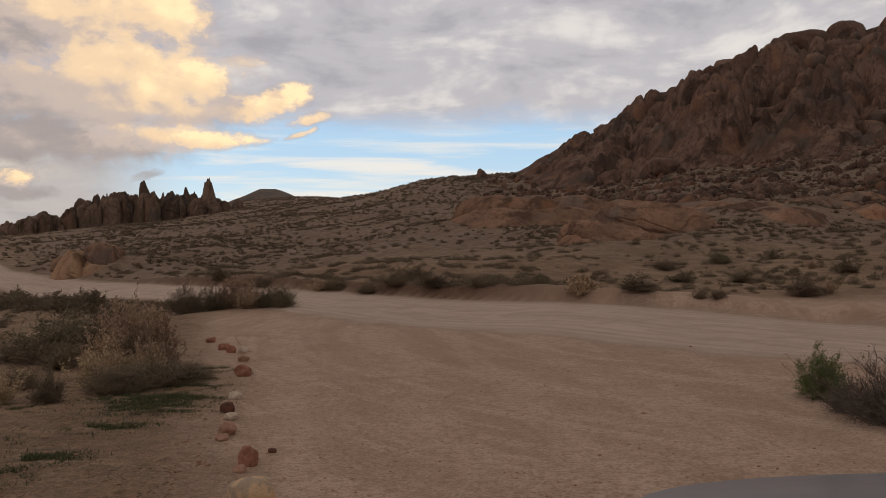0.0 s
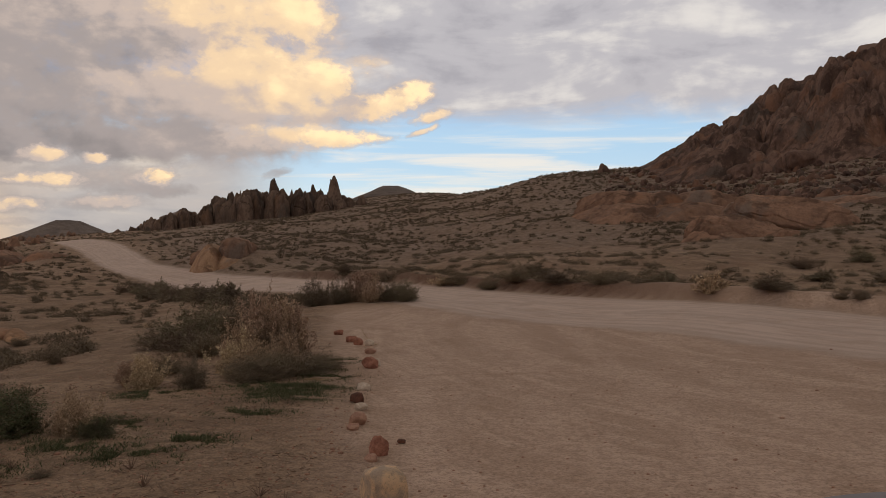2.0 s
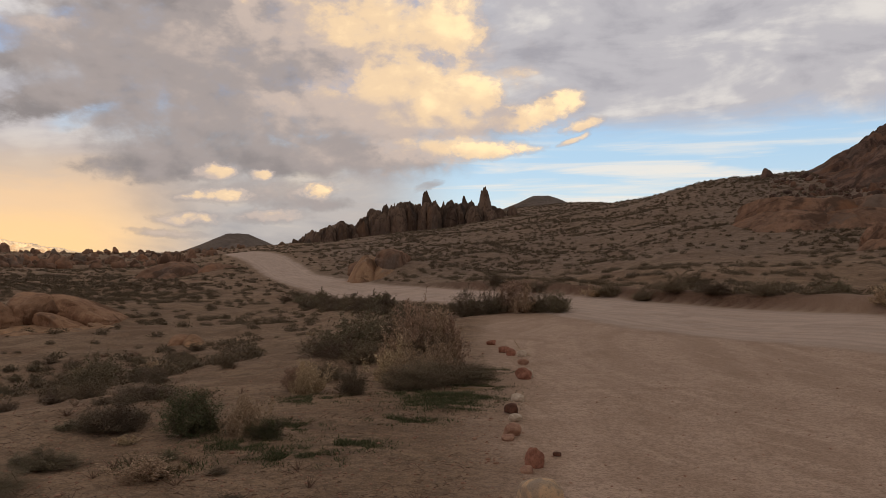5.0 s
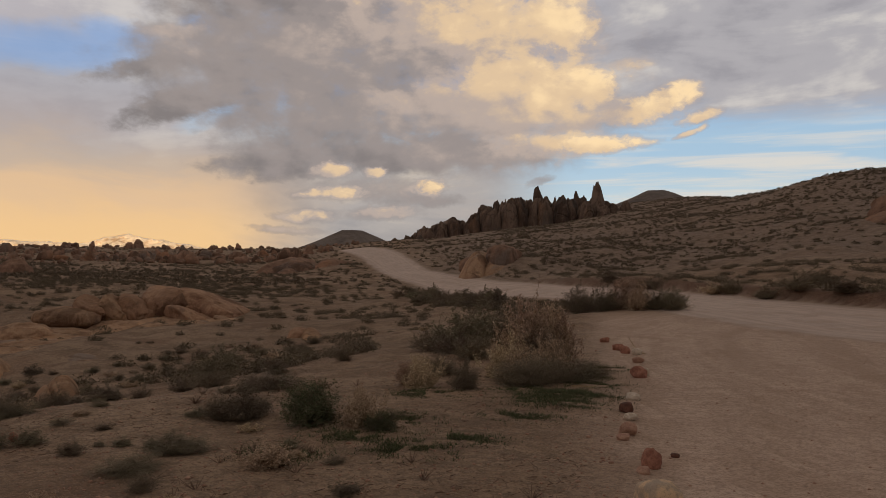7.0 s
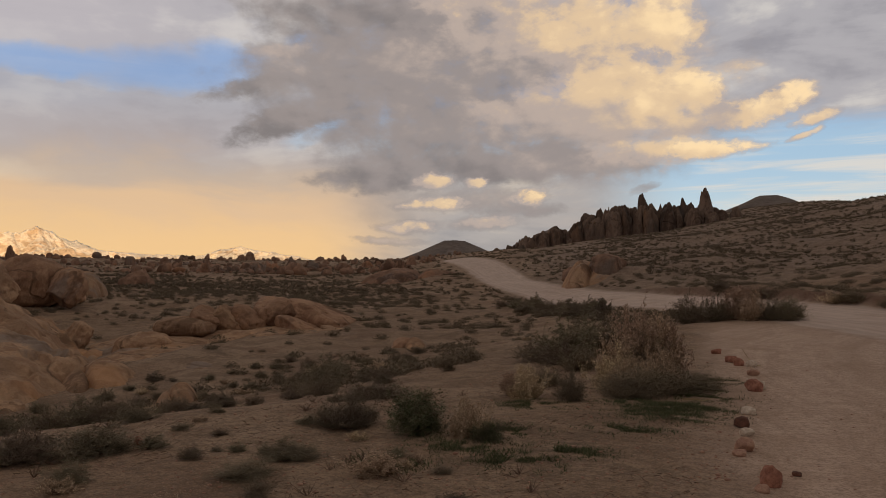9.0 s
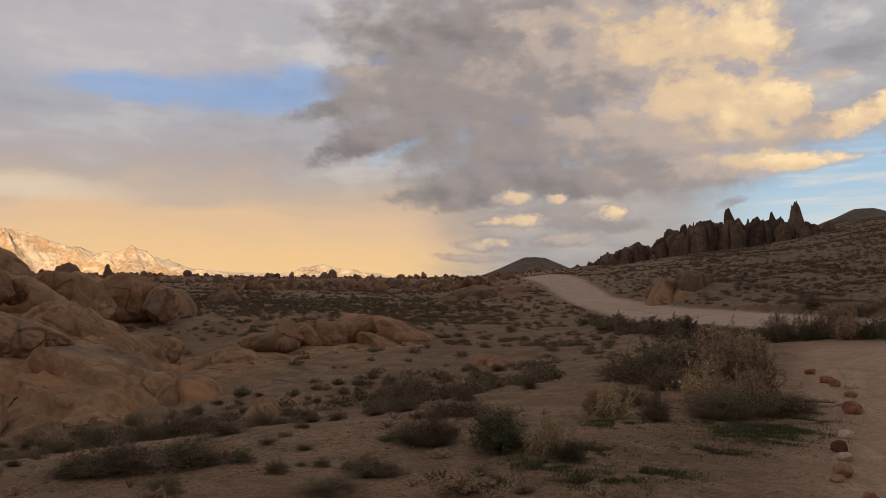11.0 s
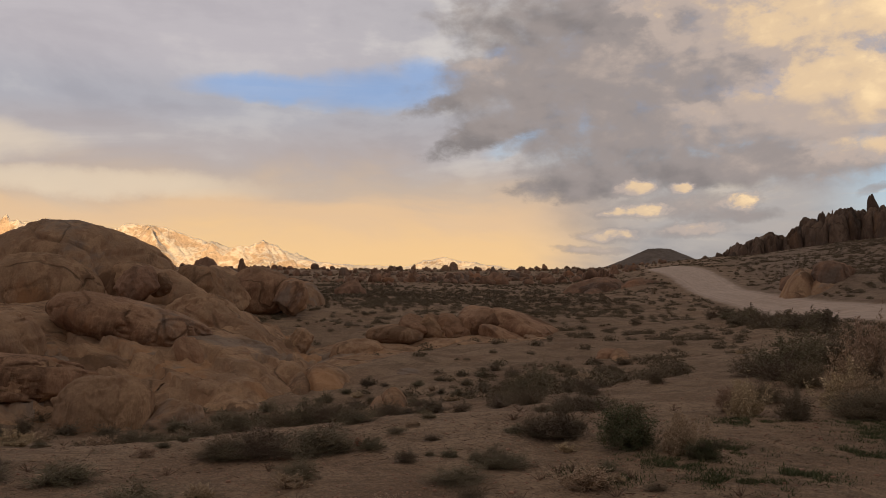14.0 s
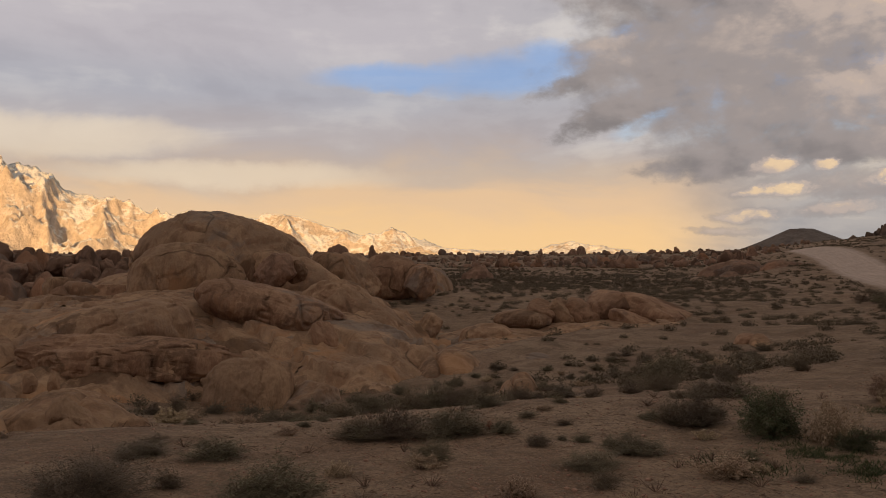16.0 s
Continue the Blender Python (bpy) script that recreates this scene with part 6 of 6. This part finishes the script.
for k, (kind, a, r, w, h) in enumerate([("pink", 13.35, 15.28, 0.235, 0.11), ("white", 13.47, 16.77, 0.21, 0.14), ("red", 14.27, 16.94, 0.215, 0.155), ("red", 14.75, 17.55, 0.27, 0.135), ("red", 15.63, 19.5, 0.25, 0.125)]):
    stone(kind, a, r, w, h, 620 + k)
stone("red", 54.65, 8.9, 0.1, 0.095, 640, "")

# bleached stick beside the grass
def stick(azimuth, r, length, turn, rise, label):
    g_ = np.random.default_rng(int(r * 10))
    n = 7
    t = np.linspace(0, 1, n)
    q = np.column_stack([t * length, 0.05 * length * np.sin(4 * t), rise * t * t + 0.015]) + g_.normal(size=(n, 3)) * 0.008
    e = new("stick", quads("stick", tube(q, 0.012, 0.005), TWIG_TAN))
    e.matrix_world = Matrix.Translation(at(azimuth, r)) @ pose(0, 0, 0, 0, 0, turn)
    tagged(e, label, "stick")


stick(17.9, 11.9, 0.5, -20, 0.05, "bleached crooked stick lying beside grass")
stick(12.9, 16.9, 0.45, 150, 0.30, "dead crooked twig standing by the stones")

# loose gravel on the bare ground
verts, faces = [], []
gs = [rock_shape(1, 660 + s, 0.25, 4, 0.0, 0.4)[0] for s in range(6)]
gf1 = ball(1)[1]
g = np.random.default_rng(9)
n = 5600
ga, gr = np.where(np.arange(n) < 2600, g.uniform(-32, 90, n), g.uniform(14, 90, n)), 4.2 + 14 * g.random(n) ** 1.6
gxx, gyy = -gr * np.sin(np.radians(ga)), gr * np.cos(np.radians(ga))
gzz = ground_z(gxx, gyy)
keep = g.random(n) < np.where(lot_mask(gxx, gyy) > 0.5, 0.45, 1.0)
for k in np.nonzero(keep)[0]:
    s = g.uniform(0.006, 0.014) * (1.9 if k % 19 == 0 else 1)
    p = gs[k % 6] * s * np.array([1.2, 0.9, 0.7])
    n0 = len(verts)
    verts.extend((p + np.array([gxx[k], gyy[k], gzz[k] + s * 0.2])).tolist())
    faces.extend([(a + n0, b + n0, c + n0) for a, b, c in gf1])
tagged(new("gravel", mesh_from("gravel", verts, faces, STONE_PINK)), "loose granite gravel scattered over sand", "gravel", kind="stuff")


# ---- the parked car ----
def paint_material():
    mat, n, b = material("grey_car_paint", 0.28)
    co = n.add("ShaderNodeTexCoord").outputs["Object"]
    dust = n.noise(co, 6.0, 5, 0.7)
    # bluish base colour paints in part of the sky's reflection
    n.link(n.mix(n.m("MULTIPLY", n.step(dust, 0.4, 0.7), 0.35), (0.235, 0.245, 0.29), (0.29, 0.285, 0.29)), b.inputs["Base Color"])
    n.link(n.m("ADD", 0.25, n.m("MULTIPLY", dust, 0.3)), b.inputs["Roughness"])
    b.inputs["Coat Weight"].default_value = 0.6
    b.inputs["Coat Roughness"].default_value = 0.15
    return mat


def plain(name, colour, rough, metal=0.0):
    mat, n, b = material(name, rough)
    co = n.add("ShaderNodeTexCoord").outputs["Object"]
    n.link(n.mix(n.step(n.noise(co, 14.0, 4, 0.6), 0.35, 0.65), colour, tuple(min(1, 1.3 * x + 0.01) for x in colour)), b.inputs["Base Color"])
    b.inputs["Metallic"].default_value = metal
    return mat


PAINT = paint_material()
RUBBER = plain("tyre_rubber", (0.02, 0.02, 0.02), 0.85)
ALLOY = plain("wheel_alloy", (0.45, 0.45, 0.46), 0.35, 1.0)
TINT = plain("dark_car_glass", (0.015, 0.017, 0.02), 0.06)
LENS = plain("headlight_lens", (0.55, 0.56, 0.58), 0.1)


def loft(stations, n=28):
    """Skin over rounded sections: each station y, half width, bottom, top, crown roundness."""
    bm = bmesh.new()
    rings = []
    for y, w, z0, z1, p in stations:
        ring = []
        for i in range(n):
            a = 2 * math.pi * i / n
            c_, s_ = math.cos(a), math.sin(a)
            ring.append(bm.verts.new((w * math.copysign(abs(c_) ** p, c_), y, (z0 + z1) / 2 + (z1 - z0) / 2 * math.copysign(abs(s_) ** p, s_))))
        rings.append(ring)
    for r0, r1 in zip(rings, rings[1:]):
        for i in range(n):
            bm.faces.new((r0[i], r1[i], r1[(i + 1) % n], r0[(i + 1) % n]))
    bm.faces.new(rings[0])
    bm.faces.new(rings[-1][::-1])
    bmesh.ops.recalc_face_normals(bm, faces=bm.faces)
    return bm


def wheel(parent, x, y):
    bm = bmesh.new()
    bmesh.ops.create_cone(bm, segments=40, radius1=0.34, radius2=0.34, depth=0.22, cap_ends=True, matrix=Matrix.Translation((x, y, 0.33)) @ Matrix.Rotation(math.pi / 2, 4, "Y"))
    bmesh.ops.bevel(bm, geom=[e for e in bm.edges if e.calc_face_angle(0) > 1.0], offset=0.04, segments=3, affect="EDGES")
    tyre = part("wheel", bm, RUBBER, parent)
    bm = bmesh.new()
    bmesh.ops.create_cone(bm, segments=32, radius1=0.22, radius2=0.22, depth=0.235, cap_ends=True, matrix=Matrix.Translation((x, y, 0.33)) @ Matrix.Rotation(math.pi / 2, 4, "Y"))
    part("rim", bm, ALLOY, tyre, "silver alloy rim")


car = thing("car", "dusty grey parked car on the bare turnout", "car", Matrix.Translation((1.46, 0, gz(1.46, 0.5) - 0.01)))
part("body", loft([(2.50, 0.66, 0.34, 0.72, 0.6), (2.47, 0.78, 0.30, 0.84, 0.6), (2.36, 0.87, 0.27, 0.96, 0.6), (2.1, 0.92, 0.25, 1.02, 0.6), (1.6, 0.94, 0.24, 1.08, 0.55), (1.0, 0.94, 0.24, 1.13, 0.5), (0, 0.94, 0.24, 1.12, 0.4),
                    (-1.4, 0.93, 0.24, 1.12, 0.4), (-2.0, 0.88, 0.28, 1.08, 0.45), (-2.25, 0.76, 0.34, 0.95, 0.5)], 48), PAINT, car)
part("hood", loft([(2.46, 0.62, 0.82, 0.95, 0.8), (2.40, 0.74, 0.86, 1.02, 0.8), (2.24, 0.82, 0.90, 1.075, 0.8), (1.7, 0.86, 0.96, 1.135, 0.8), (1.15, 0.86, 1.0, 1.175, 0.8)], 48), PAINT, car, "gently domed grey bonnet reflecting the sky")
part("windows", loft([(1.05, 0.70, 1.02, 1.08, 0.4), (0.35, 0.68, 1.02, 1.47, 0.4), (-1.1, 0.68, 1.02, 1.49, 0.4), (-1.9, 0.66, 1.0, 1.08, 0.4)]), TINT, car, "dark tinted glass")
part("roof", loft([(0.30, 0.60, 1.44, 1.50, 0.5), (-0.3, 0.63, 1.45, 1.54, 0.5), (-1.1, 0.60, 1.44, 1.52, 0.5)]), PAINT, car)
for sx in (-1, 1):
    part("headlight", loft([(2.30, 0.03, 0.62, 0.70, 0.6), (2.42, 0.10, 0.60, 0.72, 0.6)]), LENS, car).matrix_basis = Matrix.Translation((0.62 * sx, 0.015, 0.02))
    for wy in (1.55, -1.35):
        wheel(car, 0.80 * sx, wy)
